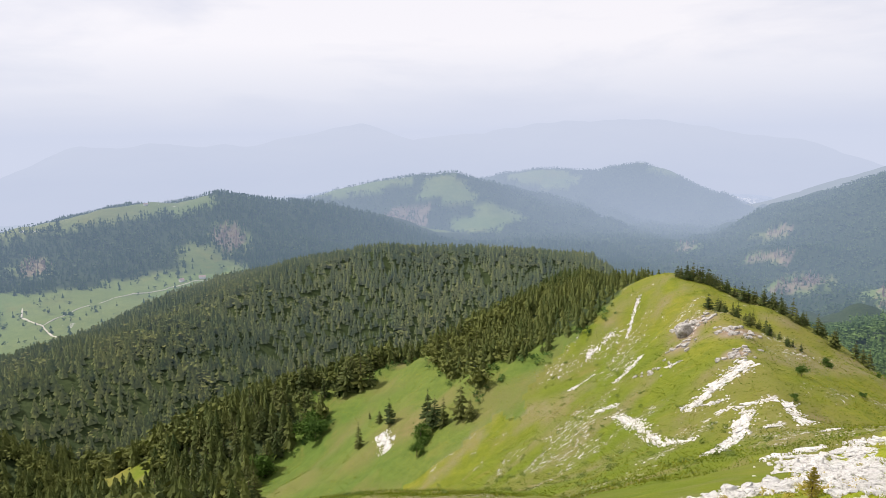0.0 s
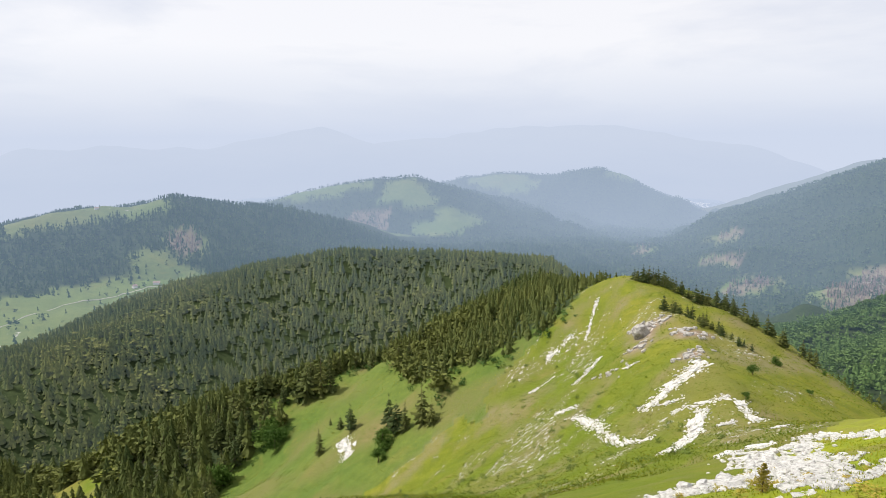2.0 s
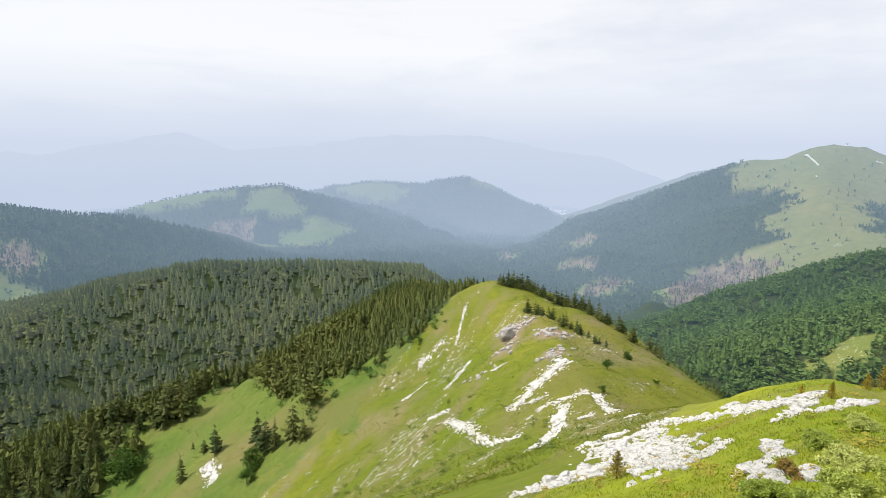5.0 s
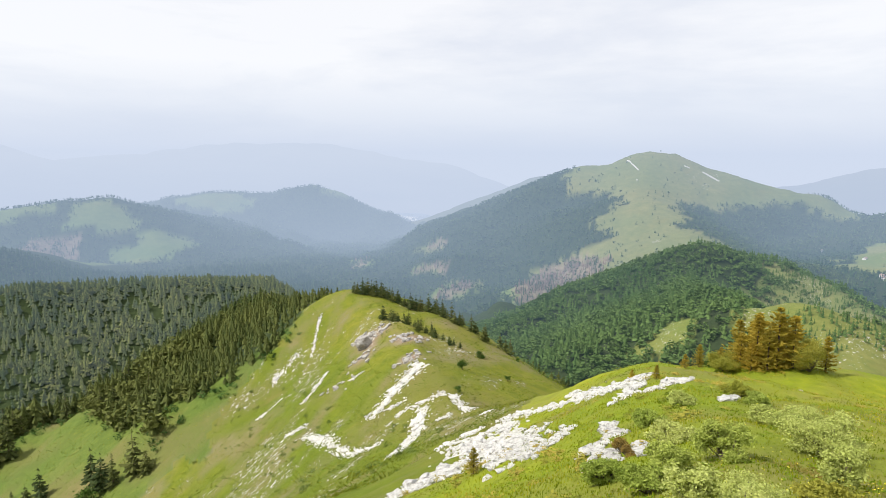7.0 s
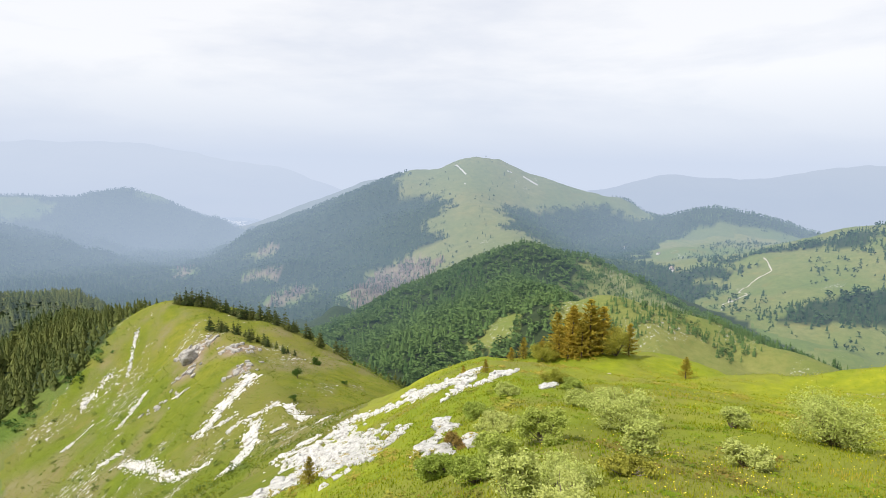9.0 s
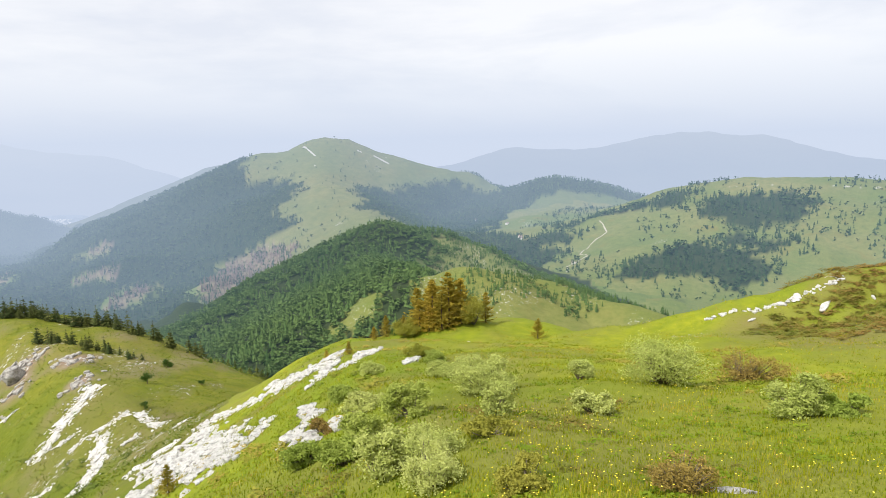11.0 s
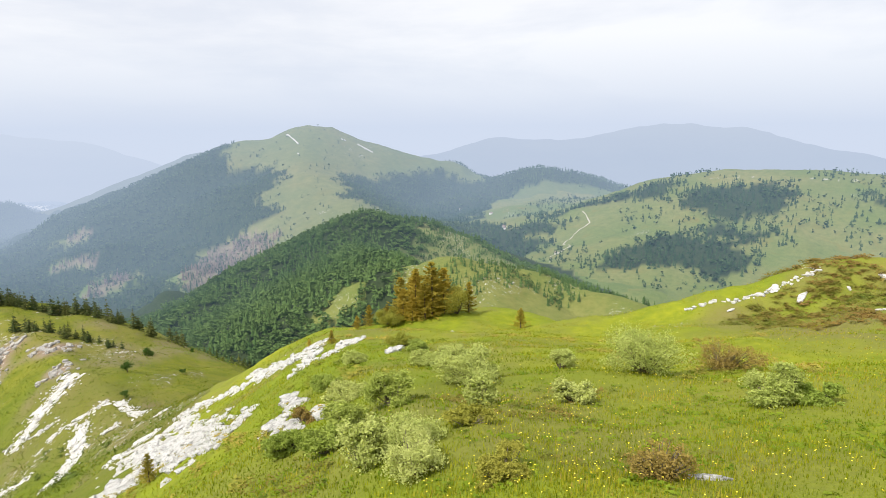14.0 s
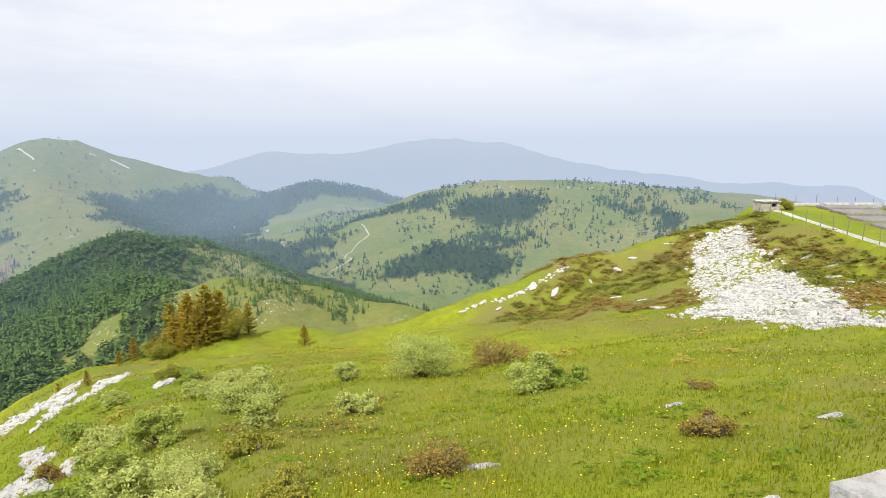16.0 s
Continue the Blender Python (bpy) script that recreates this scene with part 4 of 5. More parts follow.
# spruces and pines that stand apart
spruce_models = []
for seed in range(3):
    model = new("spruce_tree")
    part("trunk", mesh_from("trunk", *tube([(0, 0, -0.06), (0, 0, 0.4), (0, 0, 0.97)], (0.022, 0.014, 0.003))), M["bark"], model, "thin grey-brown trunk")
    part("crown", mesh_from("crown", *joined([spruce_crown(13, 7, 100 + seed, (0.24, 0.29, 0.36)[seed], 0.05, 0.5, 0.24)])), M["spruce_thing"], model)
    tagged(model, "dark green spruce at the edge of the grassy slope", "tree", "spruces at the forest edge")
    spruce_models.append(model)
young_models = []
for seed in range(3):
    model = new("young_spruce")
    part("trunk", mesh_from("trunk", *tube([(0, 0, -0.06), (0, 0, 0.4), (0, 0, 0.97)], (0.03, 0.018, 0.004))), M["bark"], model, "thin bare trunk")
    part("crown", mesh_from("crown", *needle_crown(15, 9, 130 + seed, (0.36, 0.42, 0.47)[seed])), M["spruce_sunny"], model)
    tagged(model, "stunted yellow-green young spruce at the edge of the meadow", "tree", "young spruces on the brow")
    young_models.append(model)
leafy_models = []
for seed in range(2):
    model = new("beech_tree")
    part("trunk", mesh_from("trunk", *tube([(0, 0, -0.06), (0, 0, 0.35), (0.02, 0, 0.7)], (0.035, 0.025, 0.01))), M["bark"], model, "grey trunk")
    co, tris, _ = leaf_crown(90, 18, 150 + seed, 0.045, 0.42, 0.04, 0.075)
    part("crown", mesh_from("crown", co, tris), M["broad_thing"], model)
    tagged(model, "bushy fresh green beech beside the clearing", "tree", "leafy trees round the clearing")
    leafy_models.append(model)


def plant(models, places, sink=0.02):
    for n, (x, y, h) in enumerate(places):
        model = models[n % len(models)]
        spot = Matrix.LocRotScale((x, y, ground_z(x, y) - sink * h), Euler((0, 0, 2.4 * n)), (h, h, h))
        if model.get("placed"):
            twin = copy_thing(model, Matrix.Identity(4))
            twin.matrix_basis = spot
        else:
            model["placed"] = True
            model.matrix_basis = spot


plant(spruce_models, [(-28.3, 187.3, 8.8), (-18.2, 186.9, 8.8), (-22.7, 198, 5), (-28.1, 214.5, 3), (-5.7, 174.7, 9.5), (-3.5, 168.7, 9.4), (-1, 166.4, 8.5), (3.7, 164.7, 11.1),
                      (6.3, 161.2, 6.4), (-46.1, 254.1, 10.1), (-36, 251.3, 17), (-42.2, 252.5, 16), (-32.3, 250.9, 14.7), (-52.7, 256.4, 10.2), (-62.3, 266.8, 15.9)])
g = np.random.default_rng(5)
plant(spruce_models[:2], [(float(x), float(y), g.uniform(9, 15) * min(1, 0.30 + math.hypot(x - 66, y - 183) / 230)) for x, y in edge_spruces])
pines = []
for u in np.linspace(0, 1, 56):
    pines.append((66 + 25 * u + g.normal(0, 1.0), 176 - 12 * u - 34 * u * u + g.normal(0, 1.2), g.uniform(3.0, 5.4)))
for u in np.linspace(0, 1, 24):
    pines.append((64.5 + 5.5 * u + g.normal(0, 0.6), 149 - 28 * u + g.normal(0, 0.9), g.uniform(2.4, 4.3) * (1 - 0.35 * u)))
plant([spruce_models[2], spruce_models[1]], pines)
plant(leafy_models, [(-7.5, 165, 6.7), (-8.4, 159.2, 4.2), (-55.4, 235.3, 12.1), (-51.1, 227.5, 9.4), (-69.1, 219.1, 11.8), (-71.5, 215.8, 9.4), (-78.6, 220.6, 9.7), (59.5, 100.3, 2.0),
                     (73.1, 115.4, 2.1), (68.4, 97.9, 1.1), (88, 122, 1.2), (51.6, 88.4, 1.2), (47.2, 36, 1.3)])
plant(young_models, [(47.8, 34, 4.1), (47.1, 31.8, 4.6), (47.7, 30.4, 5.2), (48.7, 29.7, 4.5), (46.6, 32.9, 3.2), (46.8, 30.6, 3.6), (51.1, 28.4, 3.0), (48.6, 32.8, 4.4), (46.2, 31.6, 2.6), (46.7, 37, 2.2), (44.6, 36.8, 1.3),
                     (50.2, 22.6, 1.9), (12.4, 20, 1.15), (49.6, 31.4, 3.6), (46.4, 34.6, 2.0), (28, 25.1, 0.9), (30.1, 29, 0.7)])

# shrubs on the meadow
SHRUBS = [(17.4, 4.1, 1.5, 0.85, "shrub"), (14, 7.7, 0.95, 1.05, "shrub"), (16.7, 6.3, 0.6, 0.85, "shrub"), (13.3, 0.7, 0.75, 0.85, "shrub"), (10.9, 5.8, 0.65, 0.6, "shrub"),
          (11, 8.1, 0.7, 0.9, "shrub_green"), (7.4, 6.1, 0.75, 0.75, "shrub"), (6.7, 4.6, 0.6, 0.85, "shrub"), (12.2, 4.3, 0.55, 0.75, "shrub"), (20, 2.4, 0.85, 1.6, "shrub_dry"),
          (6.9, 1.5, 0.42, 1.0, "shrub_dry"), (6.4, 3.1, 0.3, 2.0, "shrub_gold"), (8.2, -1.7, 0.3, 1.3, "shrub_dry"), (11.7, -2.3, 0.22, 1.4, "shrub_dry"), (9.4, 8.2, 0.6, 1.1, "shrub_green"),
          (12.6, 10.8, 0.6, 1.2, "shrub"), (11.6, 11.4, 0.45, 0.8, "shrub_dry"), (13.9, 0.0, 0.4, 1.8, "shrub_green"), (20, 12, 0.7, 1.3, "shrub"), (16.5, 10.6, 0.6, 1.3, "shrub"),
          (8.3, 7.6, 0.5, 1.0, "shrub_green"), (9.2, 9.6, 0.55, 1.2, "shrub_green"), (14.6, 13.2, 0.5, 1.3, "shrub_green"), (18.4, 15.4, 0.55, 1.3, "shrub"), (22.5, 15, 0.5, 1.5, "shrub_green"), (24, 17, 0.6, 1.4, "shrub_gold"), (7.6, 5.2, 0.55, 0.9, "shrub"), (8.6, 4.8, 0.3, 1.5, "shrub_gold"), (72.6, -22.4, 1.3, 0.6, "shrub_gold"), (49.3, 28.6, 2.6, 0.75, "shrub_gold"), (45.6, 33.6, 1.6, 0.9, "shrub_gold")]
WORDS = {"shrub": ("willow_shrub", "silvery pale green willow shrub in the meadow grass"), "shrub_green": ("green_shrub", "low leafy green shrub on the meadow"),
         "shrub_dry": ("dry_shrub", "brown half-bare shrub with dry twigs on the meadow"), "shrub_gold": ("bilberry_shrub", "low yellow-green bilberry shrub in the grass")}
for n, (x, y, h, w, kind) in enumerate(SHRUBS):
    bush = thing(WORDS[kind][0], x, y, WORDS[kind][1], "shrub", "shrubs on the meadow", z=ground_z(x, y) - 0.03)
    dense = int(55 + 110 * h * w) + (40 if math.hypot(x, y) < 9.5 else 0)
    fine = 0.018 if math.hypot(x, y) < 9.5 else 0.03 if x < 40 else 0.05
    w *= 0.82
    co, tris, ends = leaf_crown(dense, 60 if kind != "shrub_dry" else 22, 200 + n, min(0.08, fine / h), w, 0.03, 0.07)
    part("foliage", mesh_from("foliage", co * h, tris), M[kind], bush)
    stems = [tube([(0.05 * e[0] * h, 0.05 * e[1] * h, 0), (0.55 * e[0] * h, 0.55 * e[1] * h, 0.45 * e[2] * h), (e[0] * h, e[1] * h, e[2] * h)], (0.014, 0.009, 0.004), 3) for e in ends[:: 2 if kind != "shrub_dry" else 1]]
    part("branchwork", mesh_from("branchwork", *joined(stems)), M["twig"], bush, "thin brown twigs")

# ---- limestone: slabs and blocks ----
def ball(subdivisions):
    bm = bmesh.new()
    bmesh.ops.create_icosphere(bm, subdivisions=subdivisions, radius=1)
    points, faces = np.array([v.co[:] for v in bm.verts]), np.array([[v.index for v in f.verts] for f in bm.faces])
    bm.free()
    return points, faces


BALLS = {1: ball(1), 2: ball(2)}


def block_shape(seed, rough=0.22, fine=1):
    """An angular broken block: a boxy lump, split along a few planes."""
    g = np.random.default_rng(seed)
    p = BALLS[fine][0].copy()
    p = np.sign(p) * np.abs(p) ** 0.55
    p *= 1 + g.normal(0, rough * (1 if fine == 1 else 0.45), (len(p), 1)) * np.array([1, 1, 0.7])
    for i in range(fine * 2 - 1):
        cut = g.normal(0, 1, 3) * np.array([1, 1, 0.6])
        cut /= np.linalg.norm(cut)
        over = np.maximum(0, p @ cut - 0.72)
        p = p - over[:, None] * cut
    return p, BALLS[fine][1]


blocks = []
for seed in range(8):
    blocks.append(mesh_from("block", *block_shape(300 + seed, 0.22, 2)))
    blocks[-1].materials.append(M["limestone"])
grey_blocks = []
for seed in range(4):
    grey_blocks.append(mesh_from("block", *block_shape(320 + seed, 0.28, 2)))
    grey_blocks[-1].materials.append(M["grey_rock"])


def footing_at(x, y, d=0.8):
    """The ground's height and its normal."""
    e, w, n, s, z = land(np.array([x + d, x - d, x, x, x]), np.array([y, y, y + d, y - d, y]))[0].tolist()
    return z, Vector((w - e, s - n, 2 * d)).normalized()


def lay(name, data, x, y, size, along, parent=None, sink=0.3, tilt=0.0):
    """A block laid on the ground, its long side along a heading."""
    ob = new(name, data)
    ground, up = footing_at(x, y)
    up = (up + Vector((0, 0, 0.35))).normalized()
    fwd = Vector((math.cos(along), math.sin(along), 0))
    fwd = (fwd - up * fwd.dot(up)).normalized()
    m = Matrix((fwd, up.cross(fwd), up)).transposed().to_4x4() @ Euler((tilt, 0, 0)).to_matrix().to_4x4()
    ob.matrix_basis = Matrix.Translation((x, y, ground + size[2] * (1 - 2 * sink))) @ m @ Matrix.Diagonal((*size, 1))
    if parent:
        ob.parent = parent
        ob.matrix_parent_inverse = parent.matrix_basis.inverted()
    return ob


g = np.random.default_rng(11)
for n, ((ax, ay), (bx, by), half) in enumerate(STRIPS):
    long = math.hypot(bx - ax, by - ay)
    heading = math.atan2(by - ay, bx - ax)
    mx, my = (ax + bx) / 2, (ay + by) / 2
    top = thing("limestone_outcrop", mx, my, "strip of bare white limestone slabs in the grass", "rock", "limestone outcrops")
    near = math.hypot(mx, my)
    close = near < 62
    count = int(min(120, max(8, long * half * (7 if close else 4))))
    rubble = []
    for i in range(count):
        u, v = g.uniform(-0.02, 1.02), g.normal(0, 0.6)
        x, y = ax + u * (bx - ax) - v * half * math.sin(heading), ay + u * (by - ay) + v * half * math.cos(heading)
        s = (0.10 + 0.13 * min(half, 1.2) if close else 0.13 + 0.15 * min(half, 1.2)) * min(1.8, math.exp(g.normal(0, 0.45)))
        lay("slab", blocks[g.integers(0, 8)], x, y, (s * g.uniform(1.0, 2.2 if close else 3.2), s * g.uniform(0.5, 0.95), s * (g.uniform(0.3, 0.65) if close else g.uniform(0.2, 0.4))),
            heading + g.normal(0, 0.5 if close else 0.25), top, 0.34, g.normal(0, 0.2))
    for i in range(count * 5):
        u, v = g.uniform(-0.08, 1.08), g.normal(0, 0.75)
        x, y = ax + u * (bx - ax) - v * half * math.sin(heading), ay + u * (by - ay) + v * half * math.cos(heading)
        s = g.uniform(0.05, 0.2)
        c, t = block_shape(400 + i % 12)
        rubble.append((c[:, [0, 1, 2]] * np.array([s * 1.3, s, s * 0.6]) + np.array([x - mx, y - my, 0]), t, x, y))
    zs = land(np.array([q[2] for q in rubble]), np.array([q[3] for q in rubble]))[0] - top.matrix_basis.translation.z
    part("rubble", mesh_from("rubble", *joined([(c + np.array([0, 0, z + 0.02]), t) for (c, t, _, _), z in zip(rubble, zs)])), M["limestone"], top, "loose white stones")["kind"] = "stuff"

# the grey crag on the knoll: one big split boulder, and low broken rock round it
ico = bmesh.new()
bmesh.ops.create_icosphere(ico, subdivisions=4, radius=1)
for v in ico.verts:
    p = v.co.copy()
    p = Vector([math.copysign(abs(c) ** 0.7, c) for c in p])
    crack = abs(noise.noise(p * 1.6 + Vector((3, 1, 7))))
    v.co = p * (0.9 + 0.3 * noise.noise(p * 1.1) - 0.25 * max(0, 0.16 - crack) * 4) + noise.noise_vector(p * 4) * 0.07
boulder_mesh = bpy.data.meshes.new("boulder")
ico.to_mesh(boulder_mesh)
ico.free()
boulder_mesh.materials.append(M["grey_rock"])
rock = lay("boulder", boulder_mesh, 54.4, 138.4, (2.1, 1.7, 2.1), 0.4, None, 0.22, 0.2)
tagged(rock, "big weathered grey boulder breaking out of the turf", "rock")
for cx, cy, number, spread, size in ((57.6, 141.4, 34, 3.4, 0.55), (60.5, 127, 30, 3.6, 0.5), (53.5, 111, 26, 3.2, 0.42), (51, 131, 18, 3.2, 0.4), (43, 125, 18, 3.6, 0.4)):
    crag = thing("crag", cx, cy, "weathered grey-brown crag breaking out of the turf", "rock", "crags on the knoll")
    for i in range(number):
        x, y = cx + g.normal(0, spread * 0.6), cy + g.normal(0, spread * 0.6)
        s = size * g.uniform(0.6, 1.25)
        lay("boulder", grey_blocks[g.integers(0, 4)], x, y, (s * g.uniform(0.8, 1.8), s, s * g.uniform(0.5, 0.8)), 0.57 + g.normal(0, 0.4), crag, 0.40, g.normal(0, 0.2))

# scree below the bunker: large stones singly, the small ones together
scree = thing("scree_stones", 45, -11, "scree of broken white limestone on the slope", "rock")
xs, ys = g.uniform(19, 65, 9000), g.uniform(-17, -6, 9000)
fits = inside(xs + g.normal(0, 0.7, 9000), ys + g.normal(0, 0.5, 9000), SCREE)
xs, ys = xs[fits], ys[fits]
for x, y in zip(xs[:230], ys[:230]):
    s = g.uniform(0.10, 0.26)
    lay("stone", blocks[g.integers(0, 8)], x, y, (s * g.uniform(0.9, 1.7), s, s * g.uniform(0.35, 0.7)), g.uniform(0, 3.14), scree, 0.25, g.normal(0, 0.3))
xs, ys = xs[230:4300], ys[230:4300]
zs = land(xs, ys)[0]
shapes = [block_shape(500 + s) for s in range(6)]
size = g.uniform(0.05, 0.17, len(xs))
co, tris, _ = planted(shapes, xs, ys, zs + 0.01, size * 0.6, size, size)
tagged(part("scree_gravel", mesh_from("scree", co, tris), M["limestone"]), "fine white limestone rubble covering the slope", "rock", kind="stuff")
# loose stones on the rise and along the terrace edge
for x, y, s in ((56.4, 1.2, 0.9), (61.3, -4.4, 0.8), (62.5, -6, 0.6), (51.5, -3.7, 0.6), (44.2, -6, 0.7), (37.7, -5.9, 0.6), (41.9, -16.4, 0.7), (44.5, -16.7, 0.6), (38, -16, 0.5), (50, -17, 0.6),
                (47, -17.8, 0.5), (59, -2, 0.5), (58, 3.2, 0.8), (54.5, 6, 0.5), (14.2, 0.1, 0.14), (10.2, -1.6, 0.1), (7.2, 1.0, 0.12), (8.9, -3.3, 0.1), (36, -14.5, 0.5), (33, -14, 0.4),
                (40, -17.5, 0.5), (53, -15.8, 0.6), (57, -16.2, 0.5), (60.5, -15.6, 0.6), (65, -12, 0.5), (64, -9.5, 0.6), (48.5, -5.5, 0.5), (64.5, 28, 0.5), (44, 26, 0.35), (42.5, 25.2, 0.3)):
    s *= 0.5 if x > 30 else 1
    stone = lay("limestone_rock", blocks[int(x * 7) % 8], x, y, (s * 2.0, s * 0.7, s * 0.28), 0.7 + 0.15 * x, None, 0.33)
    tagged(stone, "pale limestone rock lying in the grass", "rock", "loose rocks")

# white stone blocks at the edge of the summit
def hewn(sx, sy, sz, seed):
    """A roughly hewn block with chipped edges."""
    bm = bmesh.new()
    bmesh.ops.create_cube(bm, size=2)
    bmesh.ops.subdivide_edges(bm, edges=bm.edges[:], cuts=9, use_grid_fill=True)
    for v in bm.verts:
        edge = sorted(abs(c) for c in v.co)[1]
        p = Vector((v.co.x * sx, v.co.y * sy, v.co.z * sz))
        chip = 0.035 * max(0, edge - 0.75) * 4
        v.co = p * (1 - chip * (0.6 + noise.noise(p * 7 + Vector((seed, 0, 0))))) + noise.noise_vector(p * 9 + Vector((seed, 3, 0))) * 0.014 + noise.noise_vector(p * 3) * 0.02
    me = bpy.data.meshes.new("hewn")
    bm.to_mesh(me)
    bm.free()
    return me


for x, y, top, (sx, sy, sz), turn, label in ((2.95, -1.72, 0.35, (0.4, 0.62, 0.5), 29.4, "large white hewn limestone block on the summit edge"),
                                             (2.84, -0.72, 0.2, (0.17, 0.22, 0.45), 29, "low white limestone slab beside the block")):
    stone = new("stone_block", hewn(sx, sy, sz, 7 * x))
    stone.data.materials.append(M["white_stone"])
    stone.matrix_basis = pose(x, y, top - sz, 0, 0, turn)
    tagged(stone, label, "rock")

# ---- bunker, terrace, fences ----
def box(cx, cy, cz, sx, sy, sz, bevel=0.02):
    bm = bmesh.new()
    bmesh.ops.create_cube(bm, size=1)
    for v in bm.verts:
        v.co = Vector((v.co.x * sx + cx, v.co.y * sy + cy, v.co.z * sz + cz))
    bmesh.ops.bevel(bm, geom=bm.edges[:], offset=bevel, segments=1, affect="EDGES")
    me = bpy.data.meshes.new("box")
    bm.to_mesh(me)
    bm.free()
    return me


bunker = thing("bunker", 72.0, -20.2, "small old concrete bunker with a dark embrasure on the crest", "bunker", turn=15, z=-5.75)
bunker.scale = (0.6, 0.6, 0.66)
part("side_wall", box(0, 1.5, 0.65, 2.6, 0.35, 1.5), M["concrete"], bunker)
part("side_wall", box(0, -1.5, 0.65, 2.6, 0.35, 1.5), M["concrete"], bunker)
part("back_wall", box(1.12, 0, 0.65, 0.35, 2.64, 1.5), M["concrete"], bunker)
part("front_wall", box(-1.12, 0.55, 0.65, 0.35, 1.52, 1.5), M["concrete"], bunker)
part("front_wall", box(-1.12, -1.2, 0.65, 0.35, 0.24, 1.5), M["concrete"], bunker)
part("sill", box(-1.12, -0.65, 0.25, 0.35, 0.88, 0.7), M["concrete"], bunker)
part("lintel", box(-1.12, -0.65, 1.28, 0.35, 0.88, 0.24), M["concrete"], bunker)
part("floor", box(0, 0, -0.05, 2.2, 2.6, 0.1), M["dark"], bunker)
part("roof", box(-0.05, 0, 1.5, 3.0, 3.6, 0.2, 0.04), M["gravel"], bunker, "pale weathered concrete roof slab")


def ribbon(points, wide, lift, step):
    """A strip of ground cover draped along a line."""
    co = []
    for (ax, ay), (bx, by) in zip(points, points[1:]):
        n = max(2, int(math.hypot(bx - ax, by - ay) / step))
        h = math.hypot(bx - ax, by - ay)
        for i in range(n):
            x, y = ax + (bx - ax) * i / n, ay + (by - ay) * i / n
            w = wide * (0.85 + 0.3 * noise.noise((x * 0.3, y * 0.3, 0)))
            for s in (-1, -0.4, 0.4, 1):
                co.append((x - s * w * (by - ay) / h / 2, y + s * w * (bx - ax) / h / 2, lift if abs(s) < 1 else -0.1))
    co = np.array(co)
    co[:, 2] += land(co[:, 0], co[:, 1])[0]
    k = len(co) // 4
    i = np.arange(k - 1)[:, None] * 4
    q = np.concatenate([i + np.array([[j, j + 1, j + 5, j + 4]]) for j in range(3)])
    return mesh_from("ribbon", co, q, sides=4)


k = Nodes("backdrop_track_gravel")
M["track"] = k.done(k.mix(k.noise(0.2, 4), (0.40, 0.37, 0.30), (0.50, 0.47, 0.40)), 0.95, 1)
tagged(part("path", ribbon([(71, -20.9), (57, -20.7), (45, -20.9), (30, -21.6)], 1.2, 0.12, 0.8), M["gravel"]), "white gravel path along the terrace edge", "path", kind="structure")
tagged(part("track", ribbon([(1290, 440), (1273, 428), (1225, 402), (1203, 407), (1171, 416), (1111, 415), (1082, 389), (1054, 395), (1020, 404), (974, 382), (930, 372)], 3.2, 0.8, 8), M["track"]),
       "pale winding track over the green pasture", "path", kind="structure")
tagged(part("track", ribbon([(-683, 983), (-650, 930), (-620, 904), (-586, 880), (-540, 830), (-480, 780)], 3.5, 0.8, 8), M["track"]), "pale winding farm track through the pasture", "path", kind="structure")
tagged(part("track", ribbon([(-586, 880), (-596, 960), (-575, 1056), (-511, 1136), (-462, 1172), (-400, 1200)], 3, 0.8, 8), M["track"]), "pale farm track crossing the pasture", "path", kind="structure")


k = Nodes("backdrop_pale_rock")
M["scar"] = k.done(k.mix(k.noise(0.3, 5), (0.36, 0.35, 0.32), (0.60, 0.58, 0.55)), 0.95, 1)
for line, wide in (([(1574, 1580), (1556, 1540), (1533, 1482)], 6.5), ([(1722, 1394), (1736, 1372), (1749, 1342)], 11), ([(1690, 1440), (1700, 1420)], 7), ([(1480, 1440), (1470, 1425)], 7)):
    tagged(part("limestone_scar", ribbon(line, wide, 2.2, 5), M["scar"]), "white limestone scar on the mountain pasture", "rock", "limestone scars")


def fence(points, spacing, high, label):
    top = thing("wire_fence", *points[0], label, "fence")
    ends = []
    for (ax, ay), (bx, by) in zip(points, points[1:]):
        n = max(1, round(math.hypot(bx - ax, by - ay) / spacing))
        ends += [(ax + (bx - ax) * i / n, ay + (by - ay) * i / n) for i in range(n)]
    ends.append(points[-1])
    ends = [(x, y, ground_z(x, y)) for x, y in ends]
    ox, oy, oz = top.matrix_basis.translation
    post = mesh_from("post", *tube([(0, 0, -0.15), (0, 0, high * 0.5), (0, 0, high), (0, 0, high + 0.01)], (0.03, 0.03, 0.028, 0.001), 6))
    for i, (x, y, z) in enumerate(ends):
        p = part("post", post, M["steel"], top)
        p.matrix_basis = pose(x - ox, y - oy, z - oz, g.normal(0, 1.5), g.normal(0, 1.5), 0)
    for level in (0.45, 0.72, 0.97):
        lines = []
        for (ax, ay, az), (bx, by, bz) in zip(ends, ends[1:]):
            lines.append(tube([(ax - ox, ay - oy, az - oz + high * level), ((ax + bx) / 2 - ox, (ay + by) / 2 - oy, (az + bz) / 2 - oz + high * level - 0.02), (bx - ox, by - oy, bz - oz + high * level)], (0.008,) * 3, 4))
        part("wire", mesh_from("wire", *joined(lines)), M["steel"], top)


